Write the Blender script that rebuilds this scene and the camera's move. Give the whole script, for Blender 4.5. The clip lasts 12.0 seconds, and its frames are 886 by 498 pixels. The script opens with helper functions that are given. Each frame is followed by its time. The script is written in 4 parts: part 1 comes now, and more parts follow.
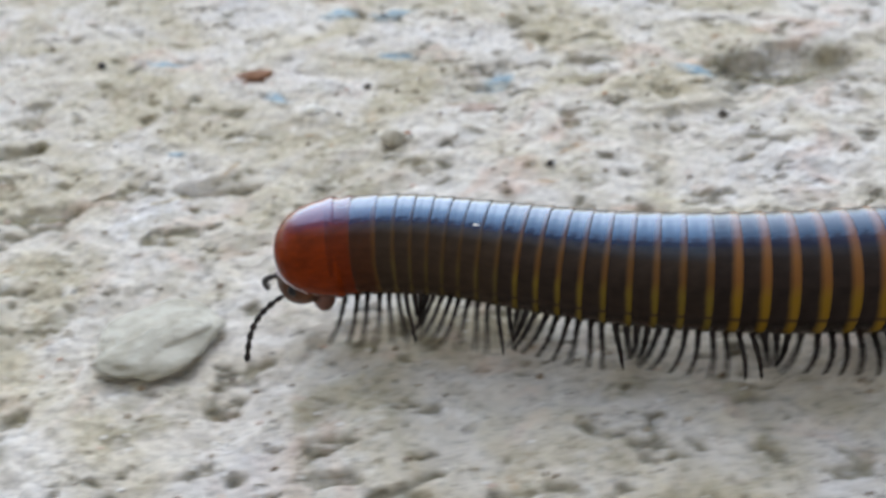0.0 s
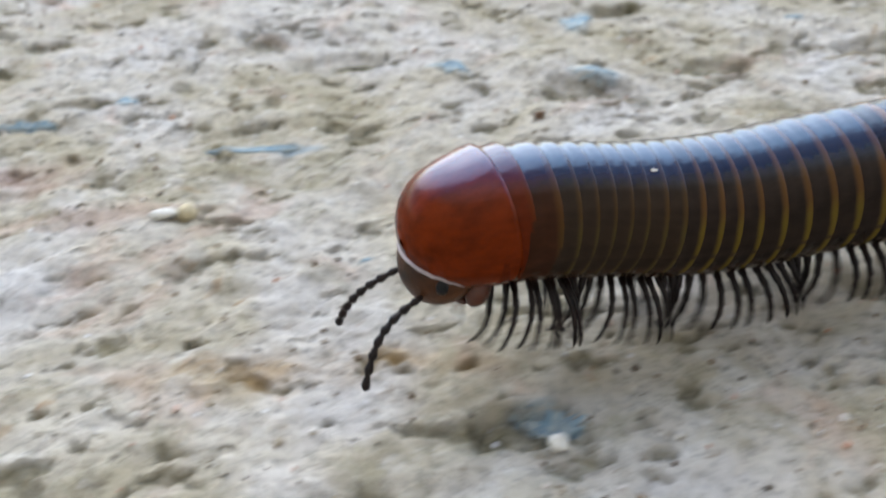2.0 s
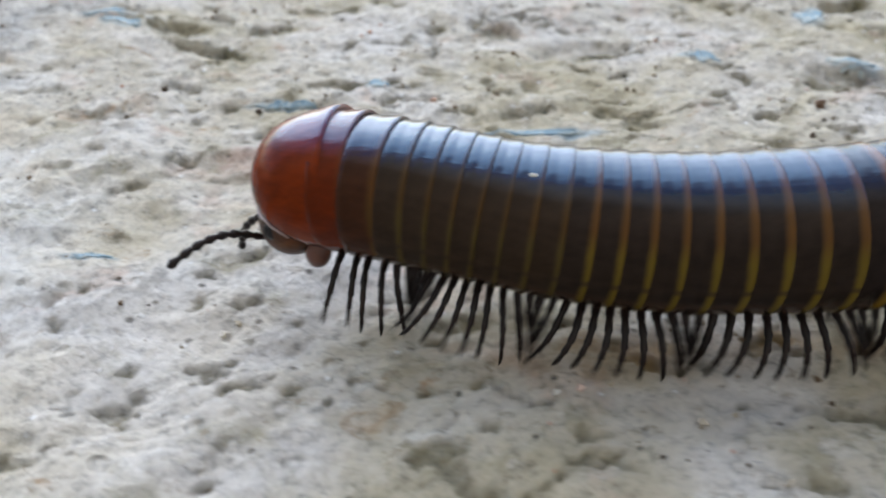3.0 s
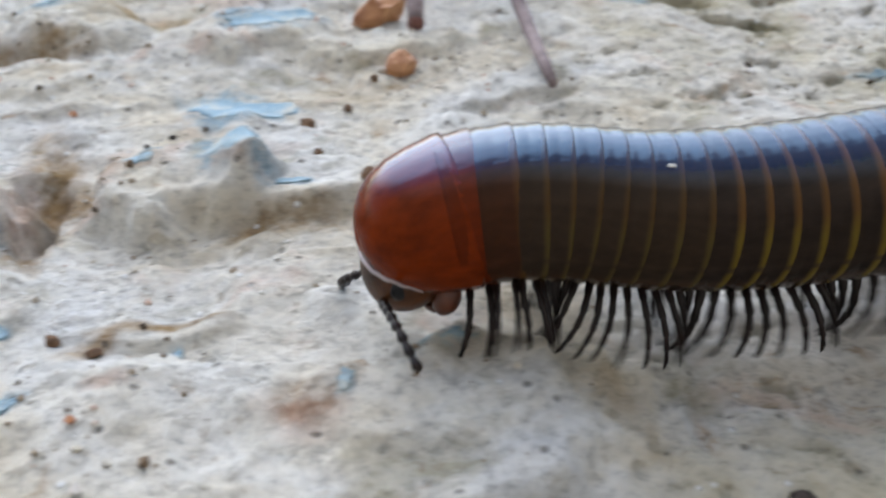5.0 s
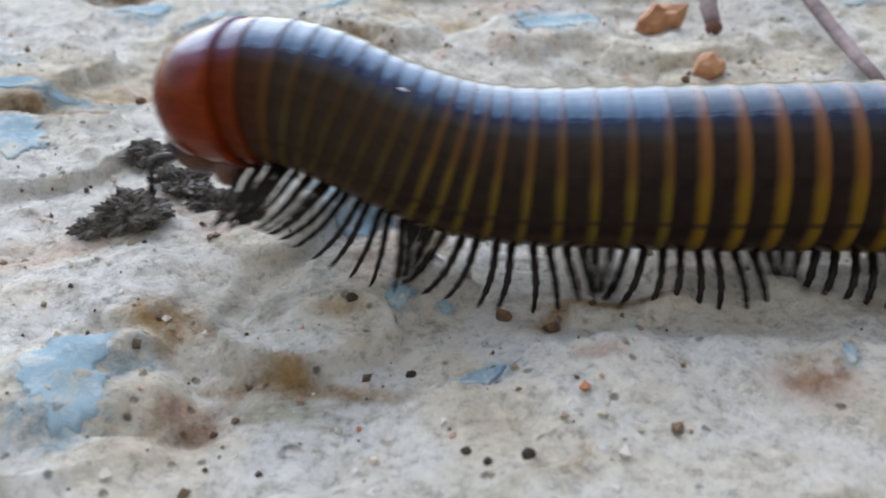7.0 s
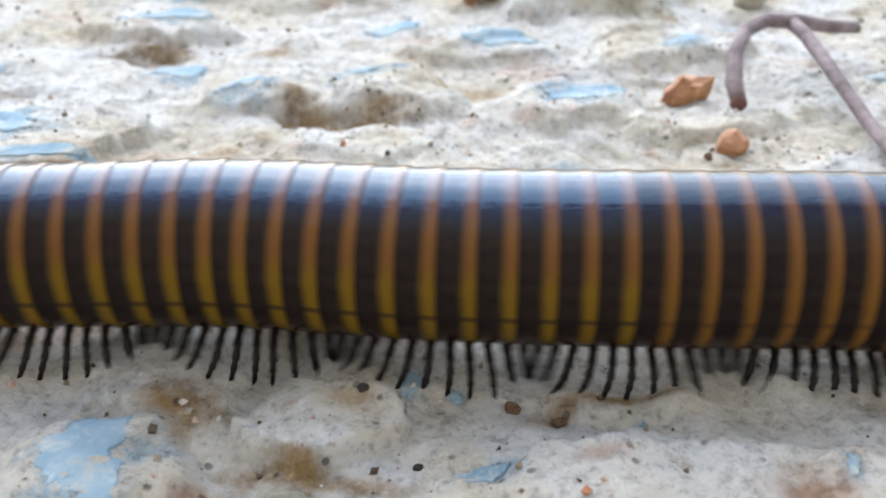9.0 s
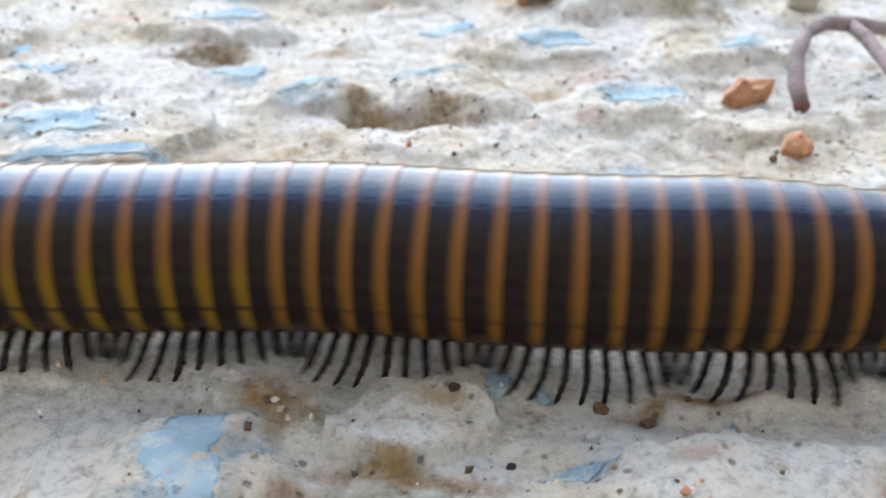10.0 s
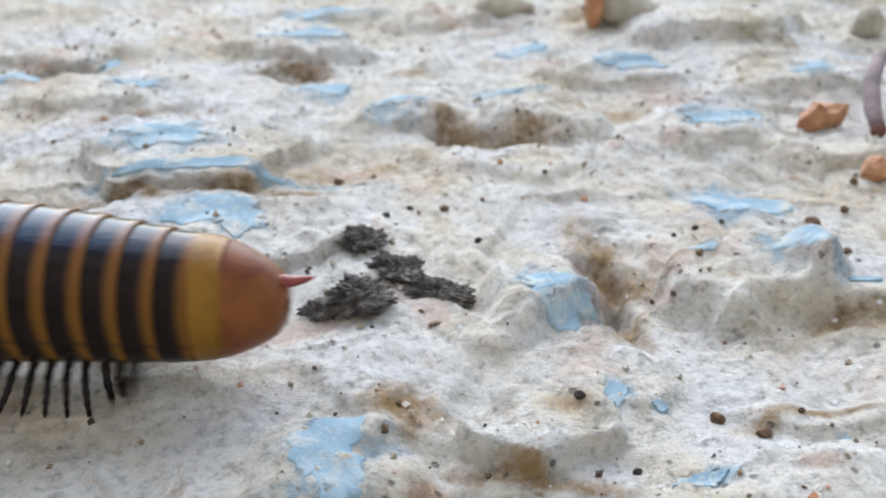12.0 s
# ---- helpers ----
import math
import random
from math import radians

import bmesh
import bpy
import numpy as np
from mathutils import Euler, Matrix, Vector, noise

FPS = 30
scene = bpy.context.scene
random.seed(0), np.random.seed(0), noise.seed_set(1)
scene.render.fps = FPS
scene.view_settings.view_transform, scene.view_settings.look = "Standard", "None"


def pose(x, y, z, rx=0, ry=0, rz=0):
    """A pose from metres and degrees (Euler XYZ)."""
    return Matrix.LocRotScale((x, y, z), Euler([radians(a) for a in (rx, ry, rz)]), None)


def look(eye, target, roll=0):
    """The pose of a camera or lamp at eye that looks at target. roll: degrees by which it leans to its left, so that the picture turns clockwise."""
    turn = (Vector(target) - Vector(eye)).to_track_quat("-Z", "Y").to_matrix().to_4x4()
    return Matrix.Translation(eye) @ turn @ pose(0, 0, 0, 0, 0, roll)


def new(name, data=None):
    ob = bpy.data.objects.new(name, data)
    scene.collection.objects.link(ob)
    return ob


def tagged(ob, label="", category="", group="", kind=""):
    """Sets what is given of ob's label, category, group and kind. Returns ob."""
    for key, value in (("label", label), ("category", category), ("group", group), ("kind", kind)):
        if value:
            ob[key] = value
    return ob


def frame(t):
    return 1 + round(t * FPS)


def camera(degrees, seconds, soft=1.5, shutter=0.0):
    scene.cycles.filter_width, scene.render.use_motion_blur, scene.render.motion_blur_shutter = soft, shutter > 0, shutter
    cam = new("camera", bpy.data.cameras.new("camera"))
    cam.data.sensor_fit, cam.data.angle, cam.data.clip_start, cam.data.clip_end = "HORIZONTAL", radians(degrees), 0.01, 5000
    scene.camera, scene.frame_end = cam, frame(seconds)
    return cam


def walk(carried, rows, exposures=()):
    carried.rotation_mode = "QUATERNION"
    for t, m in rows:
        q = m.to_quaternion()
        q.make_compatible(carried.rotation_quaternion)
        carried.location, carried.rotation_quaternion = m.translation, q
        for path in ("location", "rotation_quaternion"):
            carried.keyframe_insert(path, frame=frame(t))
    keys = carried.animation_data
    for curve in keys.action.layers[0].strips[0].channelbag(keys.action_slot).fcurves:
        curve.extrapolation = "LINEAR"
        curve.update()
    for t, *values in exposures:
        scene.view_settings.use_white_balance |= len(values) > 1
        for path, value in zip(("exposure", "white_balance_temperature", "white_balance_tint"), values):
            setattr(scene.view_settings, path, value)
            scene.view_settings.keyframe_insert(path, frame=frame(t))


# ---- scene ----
# Lengths below are in centimetres and are scaled by CM, because the subject is a few millimetres across.
CM = 0.01

# ---- camera ----
cam = camera(45.8, 12.0, soft=1.8, shutter=0.5)
cam.data.dof.use_dof, cam.data.dof.focus_distance, cam.data.dof.aperture_fstop = True, 0.068, 62.0
# seconds, x, y, z in metres, yaw, pitch, roll in degrees
PATH = [
    (0, 0.06813, -0.09896, 0.05956, 5.00, -34.36, -4.65),
    (0.5, 0.04236, -0.10000, 0.05567, 0.69, -33.97, -2.77),
    (1, 0.02234, -0.09949, 0.05414, 0.35, -34.32, -2.11),
    (1.5, 0.00146, -0.10011, 0.05038, -0.00, -34.59, -1.39),
    (2, -0.01325, -0.10156, 0.04572, -0.11, -34.70, -0.69),
    (2.5, -0.02952, -0.10343, 0.04033, -0.70, -33.35, 0.41),
    (2.7, -0.03307, -0.10265, 0.04086, 0.14, -33.13, 0.45),
    (4.3, -0.08751, -0.08733, 0.03502, -10.51, -32.89, 1.48),
    (4.5, -0.09573, -0.09327, 0.04082, -10.51, -34.58, 0.93),
    (5, -0.09764, -0.09498, 0.03996, -4.21, -34.58, -1.22),
    (5.5, -0.11222, -0.09523, 0.04171, -2.22, -34.44, -2.05),
    (6, -0.11508, -0.09463, 0.04066, -3.86, -32.89, -0.98),
    (6.5, -0.12438, -0.09505, 0.03806, -4.49, -32.87, -0.39),
    (7, -0.12394, -0.09527, 0.03735, -2.89, -32.45, -0.70),
    (7.2, -0.12359, -0.09481, 0.03764, -2.18, -32.41, -0.83),
    (8.8, -0.12203, -0.09381, 0.04128, -0.19, -31.14, -0.74),
    (9, -0.12225, -0.09417, 0.04158, -0.42, -31.13, -0.59),
    (9.5, -0.12568, -0.09444, 0.04181, -0.00, -31.27, -0.57),
    (10, -0.12697, -0.09459, 0.04204, 0.47, -31.18, -0.67),
    (10.5, -0.12694, -0.09523, 0.04287, 0.80, -31.28, -0.82),
    (11, -0.12928, -0.09566, 0.04455, 0.77, -30.69, -0.74),
    (11.5, -0.13220, -0.09732, 0.04429, 0.67, -30.78, -0.28),
    (12, -0.13449, -0.09755, 0.04364, 1.11, -30.32, -0.10),
]


def aimed(x, y, z, yaw, pitch, roll):
    ahead = Vector((-math.sin(radians(yaw)) * math.cos(radians(pitch)), math.cos(radians(yaw)) * math.cos(radians(pitch)), math.sin(radians(pitch))))
    return look((x, y, z), Vector((x, y, z)) + ahead, roll)


walk(cam, [(t, aimed(x, y, z, yaw, pitch, roll)) for t, x, y, z, yaw, pitch, roll in PATH],
     exposures=[(0.0, 1.12), (2.7, 1.06), (4.3, 1.00), (7.2, 0.98), (8.8, 1.46), (10.5, 1.44), (11.2, 1.32), (12.0, 1.14)])

# ---- light ----
world = bpy.data.worlds.new("sky")
scene.world = world
world.use_nodes = True
sky = world.node_tree.nodes.new("ShaderNodeTexSky")
sky.sky_type, sky.sun_disc = "NISHITA", False
sky.sun_elevation, sky.sun_rotation = radians(42), radians(-12)
back = world.node_tree.nodes["Background"]
back.inputs["Strength"].default_value = 0.15
world.node_tree.links.new(sky.outputs[0], back.inputs["Color"])
sun = new("sun", bpy.data.lights.new("sun", "SUN"))
sun.data.energy, sun.data.angle, sun.data.color = 1.45, radians(76), (0.93, 0.975, 1.0)
sun.matrix_basis = look((-0.155, 0.727, 0.669), (0, 0, 0))


# ---- materials ----
class Nodes:
    """A material's node tree, with short calls."""

    def __init__(self, name, roughness=0.8, specular=0.5):
        self.mat = bpy.data.materials.new(name)
        self.mat.use_nodes = True
        self.tree = self.mat.node_tree
        self.bsdf = self.tree.nodes["Principled BSDF"]
        self.bsdf.inputs["Roughness"].default_value = roughness
        self.bsdf.inputs["Specular IOR Level"].default_value = specular
        coord = self.tree.nodes.new("ShaderNodeTexCoord")
        scale = self.tree.nodes.new("ShaderNodeVectorMath")
        scale.operation = "SCALE"
        scale.inputs[3].default_value = 100.0
        self.tree.links.new(coord.outputs["Object"], scale.inputs[0])
        self.cm = scale.outputs[0]

    def link(self, a, b):
        self.tree.links.new(a, b)

    def node(self, kind):
        return self.tree.nodes.new(kind)

    def noise(self, scale, detail=4.0, rough=0.55, distort=0.0, stretch=None):
        n = self.node("ShaderNodeTexNoise")
        n.inputs["Scale"].default_value, n.inputs["Detail"].default_value = scale, detail
        n.inputs["Roughness"].default_value, n.inputs["Distortion"].default_value = rough, distort
        where = self.cm
        if stretch:
            m = self.node("ShaderNodeVectorMath")
            m.operation = "MULTIPLY"
            m.inputs[1].default_value = stretch
            self.link(where, m.inputs[0])
            where = m.outputs[0]
        self.link(where, n.inputs["Vector"])
        return n.outputs["Fac"]

    def voronoi(self, scale, feature="F1"):
        n = self.node("ShaderNodeTexVoronoi")
        n.feature = feature
        n.inputs["Scale"].default_value = scale
        self.link(self.cm, n.inputs["Vector"])
        return n

    def ramp(self, value, *stops):
        n = self.node("ShaderNodeValToRGB")
        points = n.color_ramp.elements
        while len(points) < len(stops):
            points.new(0.5)
        for e, (at, colour) in zip(points, stops):
            e.position = at
            e.color = (colour, colour, colour, 1) if isinstance(colour, float) else (*colour, 1)
        self.link(value, n.inputs["Fac"])
        return n.outputs["Color"]

    def mix(self, a, b, by, how="MIX"):
        n = self.node("ShaderNodeMix")
        n.data_type, n.blend_type = "RGBA", how
        for value, socket in ((by, n.inputs[0]), (a, n.inputs[6]), (b, n.inputs[7])):
            if isinstance(value, tuple):
                socket.default_value = (*value, 1)
            elif isinstance(value, float):
                socket.default_value = value
            else:
                self.link(value, socket)
        return n.outputs[2]

    def math(self, how, a, b=0.0, c=0.0):
        n = self.node("ShaderNodeMath")
        n.operation = how
        for value, socket in zip((a, b, c), n.inputs):
            if isinstance(value, (int, float)):
                socket.default_value = value
            else:
                self.link(value, socket)
        return n.outputs[0]

    def bump(self, height, distance, strength=1.0, over=None):
        n = self.node("ShaderNodeBump")
        n.inputs["Strength"].default_value, n.inputs["Distance"].default_value = strength, distance * CM
        self.link(height, n.inputs["Height"])
        if over:
            self.link(over, n.inputs["Normal"])
        return n.outputs[0]

    def done(self, colour, normal=None, roughness=None):
        if isinstance(colour, tuple):
            self.bsdf.inputs["Base Color"].default_value = (*colour, 1)
        else:
            self.link(colour, self.bsdf.inputs["Base Color"])
        if normal:
            self.link(normal, self.bsdf.inputs["Normal"])
        if roughness:
            self.link(roughness, self.bsdf.inputs["Roughness"])
        return self.mat


def ground_material():
    m = Nodes("weathered_concrete", 0.88, 0.3)
    xyz = m.node("ShaderNodeSeparateXYZ")
    m.link(m.cm, xyz.inputs[0])
    # two casts of the same slab: grey-green where damp grew on it, cream where it stayed dry
    damp = m.ramp(m.math("MULTIPLY_ADD", m.noise(0.35, 3), 6.0, m.math("MULTIPLY", xyz.outputs["X"], 0.35)), (0.0, 0.0), (1.0, 1.0))
    broad = m.noise(0.55, 5, 0.6, 0.6)
    dry = m.ramp(broad, (0.30, (0.46, 0.365, 0.245)), (0.42, (0.64, 0.58, 0.475)), (0.54, (0.675, 0.65, 0.60)), (0.68, (0.635, 0.63, 0.62)))
    wet = m.ramp(broad, (0.28, (0.38, 0.33, 0.215)), (0.42, (0.505, 0.455, 0.345)), (0.56, (0.615, 0.575, 0.51)), (0.72, (0.62, 0.60, 0.58)))
    colour = m.mix(dry, wet, damp)
    pink = m.ramp(m.noise(0.8, 4, 0.6, 1.0), (0.58, 0.0), (0.70, 1.0))
    colour = m.mix(colour, (0.56, 0.40, 0.31), m.math("MULTIPLY", pink, 0.6))
    moss = m.ramp(m.noise(1.1, 7, 0.68, 0.5), (0.56, 0.0), (0.70, 1.0))
    colour = m.mix(colour, (0.26, 0.23, 0.13), m.math("MULTIPLY", moss, 0.7))
    rust = m.ramp(m.noise(1.7, 6, 0.65, 0.8), (0.63, 0.0), (0.72, 1.0))
    colour = m.mix(colour, (0.33, 0.19, 0.08), m.math("MULTIPLY", rust, 0.75))
    lime = m.ramp(m.noise(2.4, 6, 0.7), (0.57, 0.0), (0.68, 1.0))
    colour = m.mix(colour, (0.78, 0.76, 0.72), m.math("MULTIPLY", lime, 0.5))
    kept = m.node("ShaderNodeAttribute")
    kept.attribute_name = "cover"
    cover = m.node("ShaderNodeSeparateColor")
    m.link(kept.outputs["Color"], cover.inputs[0])
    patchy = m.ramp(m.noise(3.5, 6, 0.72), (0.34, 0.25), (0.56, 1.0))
    # brown silt of the hollows, which is painted as shade below scarps too
    silt_shade = m.ramp(m.noise(3.0, 6, 0.7), (0.3, (0.15, 0.085, 0.035)), (0.7, (0.36, 0.24, 0.12)))
    colour = m.mix(colour, silt_shade, m.math("MULTIPLY", m.math("MULTIPLY", cover.outputs[0], patchy), 0.95))
    film = m.ramp(m.noise(4.0, 6, 0.7), (0.3, (0.035, 0.032, 0.018)), (0.7, (0.23, 0.20, 0.10)))
    colour = m.mix(colour, film, m.math("MULTIPLY", m.math("MULTIPLY", cover.outputs[1], patchy), 0.95))
    wash = m.ramp(m.noise(2.6, 5, 0.6), (0.3, (0.20, 0.31, 0.385)), (0.7, (0.36, 0.47, 0.53)))
    wear = m.ramp(m.noise(5.0, 7, 0.75, 0.4), (0.40, 0.0), (0.56, 1.0))
    colour = m.mix(colour, wash, m.math("MULTIPLY", m.math("MULTIPLY", cover.outputs[2], wear), 0.85))
    spilt = m.node("ShaderNodeAttribute")
    spilt.attribute_name = "spilt"
    kinds = m.node("ShaderNodeSeparateColor")
    m.link(spilt.outputs["Color"], kinds.inputs[0])
    ochre = m.ramp(m.noise(5.0, 6, 0.7), (0.3, (0.22, 0.115, 0.03)), (0.7, (0.46, 0.29, 0.10)))
    colour = m.mix(colour, ochre, m.math("MULTIPLY", m.math("MULTIPLY", kinds.outputs[0], patchy), 0.65))
    brick = m.ramp(m.noise(6.0, 6, 0.7), (0.3, (0.26, 0.12, 0.085)), (0.7, (0.50, 0.30, 0.23)))
    colour = m.mix(colour, brick, m.math("MULTIPLY", m.math("MULTIPLY", kinds.outputs[1], patchy), 0.58))
    grit = m.noise(11.0, 6, 0.75)
    colour = m.mix(colour, m.ramp(grit, (0.3, 0.42), (0.48, 0.95), (0.7, 1.15)), 0.9, "MULTIPLY")
    fleck = m.ramp(m.noise(7.0, 5, 0.7, 0.3), (0.60, 0.0), (0.70, 1.0))
    colour = m.mix(colour, (0.24, 0.17, 0.10), m.math("MULTIPLY", fleck, 0.6))
    grains = m.voronoi(7.0)
    pick = m.node("ShaderNodeSeparateColor")
    m.link(grains.outputs["Color"], pick.inputs[0])
    speck = m.math("MULTIPLY", m.ramp(grains.outputs["Distance"], (0.12, 1.0), (0.22, 0.0)), m.ramp(pick.outputs[0], (0.80, 0.0), (0.82, 1.0)))
    colour = m.mix(colour, (0.045, 0.030, 0.022), m.math("MULTIPLY", speck, 0.6))
    white = m.math("MULTIPLY", m.ramp(grains.outputs["Distance"], (0.10, 1.0), (0.2, 0.0)), m.ramp(pick.outputs[1], (0.88, 0.0), (0.90, 1.0)))
    colour = m.mix(colour, (0.75, 0.74, 0.72), white)
    holes = m.voronoi(3.0)
    dents = m.ramp(holes.outputs["Distance"], (0.0, 0.0), (0.28, 1.0))
    normal = m.bump(m.noise(3.2, 8, 0.68), 0.08, 0.8)
    normal = m.bump(grit, 0.04, 0.9, normal)
    normal = m.bump(m.noise(24.0, 5, 0.72), 0.028, 0.9, normal)
    normal = m.bump(dents, 0.04, 0.6, normal)
    pits = m.voronoi(2.3)
    which = m.node("ShaderNodeSeparateColor")
    m.link(pits.outputs["Color"], which.inputs[0])
    pit = m.math("MULTIPLY", m.ramp(pits.outputs["Distance"], (0.06, 1.0), (0.16, 0.0)), m.ramp(which.outputs[2], (0.55, 0.0), (0.6, 1.0)))
    normal = m.bump(m.math("SUBTRACT", white, m.math("ADD", speck, m.math("MULTIPLY", pit, 3.0))), 0.025, 0.8, normal)
    return m.done(colour, normal)


def shell_material(name, dark, start, soft, top, low, girth, gloss, shine=0.17, suture=0.75):
    """Bands round a ring: dark ahead, coloured behind start (in ring lengths), orange above and yellow below."""
    m = Nodes(name, shine, 0.5)
    m.bsdf.inputs["IOR"].default_value = 1.8
    xyz = m.node("ShaderNodeSeparateXYZ")
    m.link(m.cm, xyz.inputs[0])
    wave = m.math("MULTIPLY_ADD", m.noise(6.0, 3), 0.03, m.math("ADD", xyz.outputs["X"], -0.015))
    edge = m.ramp(m.math("MULTIPLY_ADD", wave, 2.0, 0.5), (0.5 + 2 * start - soft, 0.0), (0.5 + 2 * start + soft, 1.0))
    # orange above, yellow below; the dimmer lowest part is painted shade
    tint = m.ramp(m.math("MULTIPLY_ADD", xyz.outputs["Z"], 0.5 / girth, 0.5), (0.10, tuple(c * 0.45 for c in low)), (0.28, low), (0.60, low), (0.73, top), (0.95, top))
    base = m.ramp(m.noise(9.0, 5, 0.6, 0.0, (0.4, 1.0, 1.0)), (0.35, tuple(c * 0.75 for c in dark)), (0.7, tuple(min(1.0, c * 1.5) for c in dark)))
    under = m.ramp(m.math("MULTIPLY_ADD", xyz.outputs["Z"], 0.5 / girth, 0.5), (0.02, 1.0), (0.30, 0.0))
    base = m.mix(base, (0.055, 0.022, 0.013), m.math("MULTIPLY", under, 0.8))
    # a dark suture runs along the flank across every band
    seam = m.ramp(m.math("MULTIPLY_ADD", xyz.outputs["Z"], 0.5 / girth, m.math("MULTIPLY_ADD", m.noise(4.0, 2), 0.05, 0.475)), (0.355, 0.0), (0.380, suture), (0.395, suture), (0.420, 0.0))
    tint = m.mix(tint, tuple(c * 1.6 for c in dark), seam)
    colour = m.mix(base, tint, edge)
    # the sky's blue sheen is painted on the back by height; flanks stay duller
    sheen_by_height = m.ramp(m.math("MULTIPLY_ADD", xyz.outputs["Z"], 0.5 / girth, 0.5), (0.72, 0.03), (0.85, 0.07), (0.93, 0.75 * gloss), (1.0, gloss))
    m.link(sheen_by_height, m.bsdf.inputs["Specular IOR Level"])
    sheen_tint = m.ramp(m.math("MULTIPLY_ADD", xyz.outputs["Z"], 0.5 / girth, 0.5), (0.84, (0.8, 0.8, 0.8)), (0.92, (0.28, 0.58, 1.0)))
    m.link(sheen_tint, m.bsdf.inputs["Specular Tint"])
    scratches = m.noise(22.0, 3, 0.6, 0.0, (0.25, 1.0, 1.0))
    return m.done(colour, m.bump(scratches, 0.006, 0.5), m.ramp(m.noise(7.0, 4), (0.3, shine * 0.8), (0.7, shine * 1.45)))


def plain(name, low, high, scale, rough=0.8, spec=0.4, relief_cm=0.02, bump_scale=None, coat=0.0):
    """Mottled between two colours, with fine relief."""
    m = Nodes(name, rough, spec)
    m.bsdf.inputs["Coat Weight"].default_value, m.bsdf.inputs["Coat Roughness"].default_value = coat, 0.07
    colour = m.ramp(m.noise(scale, 5, 0.62, 0.3), (0.32, low), (0.68, high))
    return m.done(colour, m.bump(m.noise(bump_scale or scale * 3, 5, 0.65), relief_cm, 0.9))


def paint_material(name, low, high, bare):
    """Old blue limewash, worn to chalk where the noise passes bare."""
    m = Nodes(name, 0.9, 0.2)
    blue = m.ramp(m.noise(2.0, 5), (0.3, low), (0.7, high))
    worn = m.ramp(m.noise(3.6, 8, 0.78, 0.6), (bare, 0.0), (bare + 0.15, 1.0))
    colour = m.mix(blue, (0.54, 0.52, 0.45), m.math("MULTIPLY", worn, 0.9))
    return m.done(colour, m.bump(m.noise(8.0, 7, 0.72), 0.035, 0.9))


GROUND = ground_material()
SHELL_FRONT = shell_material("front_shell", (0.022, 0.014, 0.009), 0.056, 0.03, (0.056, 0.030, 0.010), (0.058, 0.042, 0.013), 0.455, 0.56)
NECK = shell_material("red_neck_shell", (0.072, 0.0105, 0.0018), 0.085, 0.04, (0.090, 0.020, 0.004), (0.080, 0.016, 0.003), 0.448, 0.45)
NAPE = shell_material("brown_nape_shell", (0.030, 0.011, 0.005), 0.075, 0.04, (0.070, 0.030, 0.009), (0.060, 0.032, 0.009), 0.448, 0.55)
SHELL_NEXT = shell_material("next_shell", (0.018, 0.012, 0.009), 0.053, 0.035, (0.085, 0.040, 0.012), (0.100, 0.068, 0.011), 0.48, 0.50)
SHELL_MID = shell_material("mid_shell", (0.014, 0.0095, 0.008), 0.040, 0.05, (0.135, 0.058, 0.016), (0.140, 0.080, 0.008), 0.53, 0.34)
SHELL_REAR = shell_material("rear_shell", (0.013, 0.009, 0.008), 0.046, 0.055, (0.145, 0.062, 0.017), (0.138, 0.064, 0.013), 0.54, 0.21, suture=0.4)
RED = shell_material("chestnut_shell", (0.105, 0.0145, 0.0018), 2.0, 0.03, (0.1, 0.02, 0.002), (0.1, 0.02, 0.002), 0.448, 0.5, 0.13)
FACE = plain("dark_horn", (0.008, 0.004, 0.002), (0.10, 0.034, 0.010), 3.0, 0.4, 0.2, 0.006, 22.0)
JAW = plain("russet_horn", (0.04, 0.011, 0.005), (0.10, 0.028, 0.012), 5.0, 0.3, 0.5, 0.006, 22.0)
RIM = plain("pale_rim", (0.30, 0.25, 0.25), (0.46, 0.40, 0.40), 5.0, 0.4, 0.4, 0.003, 20.0)
EYE = plain("black_eye", (0.006, 0.006, 0.007), (0.014, 0.013, 0.014), 12.0, 0.4, 0.2, 0.008, 40.0)
LEG = plain("leg_horn", (0.005, 0.003, 0.0025), (0.014, 0.006, 0.005), 8.0, 0.36, 0.22, 0.004, 30.0)
AMBER = plain("amber_shell", (0.15, 0.066, 0.005), (0.24, 0.115, 0.007), 3.0, 0.34, 0.25, 0.004, 20.0)
TAN = plain("tail_shell", (0.11, 0.026, 0.006), (0.20, 0.066, 0.012), 4.0, 0.32, 0.25, 0.006, 18.0)
HORN = plain("pink_horn", (0.16, 0.02, 0.018), (0.24, 0.045, 0.035), 6.0, 0.35, 0.5, 0.004, 20.0)
BLUE = paint_material("blue_limewash", (0.15, 0.245, 0.31), (0.32, 0.42, 0.475), 0.45)
BLUE_SOUND = paint_material("sound_blue_limewash", (0.195, 0.30, 0.375), (0.36, 0.47, 0.535), 0.49)
CRUMB = plain("dark_crumb", (0.020, 0.018, 0.017), (0.27, 0.25, 0.23), 8.0, 0.9, 0.25, 0.05, 16.0)
SEED = plain("orange_grit", (0.26, 0.10, 0.045), (0.50, 0.26, 0.12), 5.0, 0.6, 0.4, 0.03, 10.0)
DUSK = plain("brown_crumb", (0.06, 0.035, 0.022), (0.24, 0.14, 0.08), 9.0, 0.85, 0.3, 0.03, 14.0)
STONE = plain("grey_stone", (0.27, 0.24, 0.18), (0.50, 0.46, 0.38), 3.0, 0.8, 0.35, 0.05, 9.0)
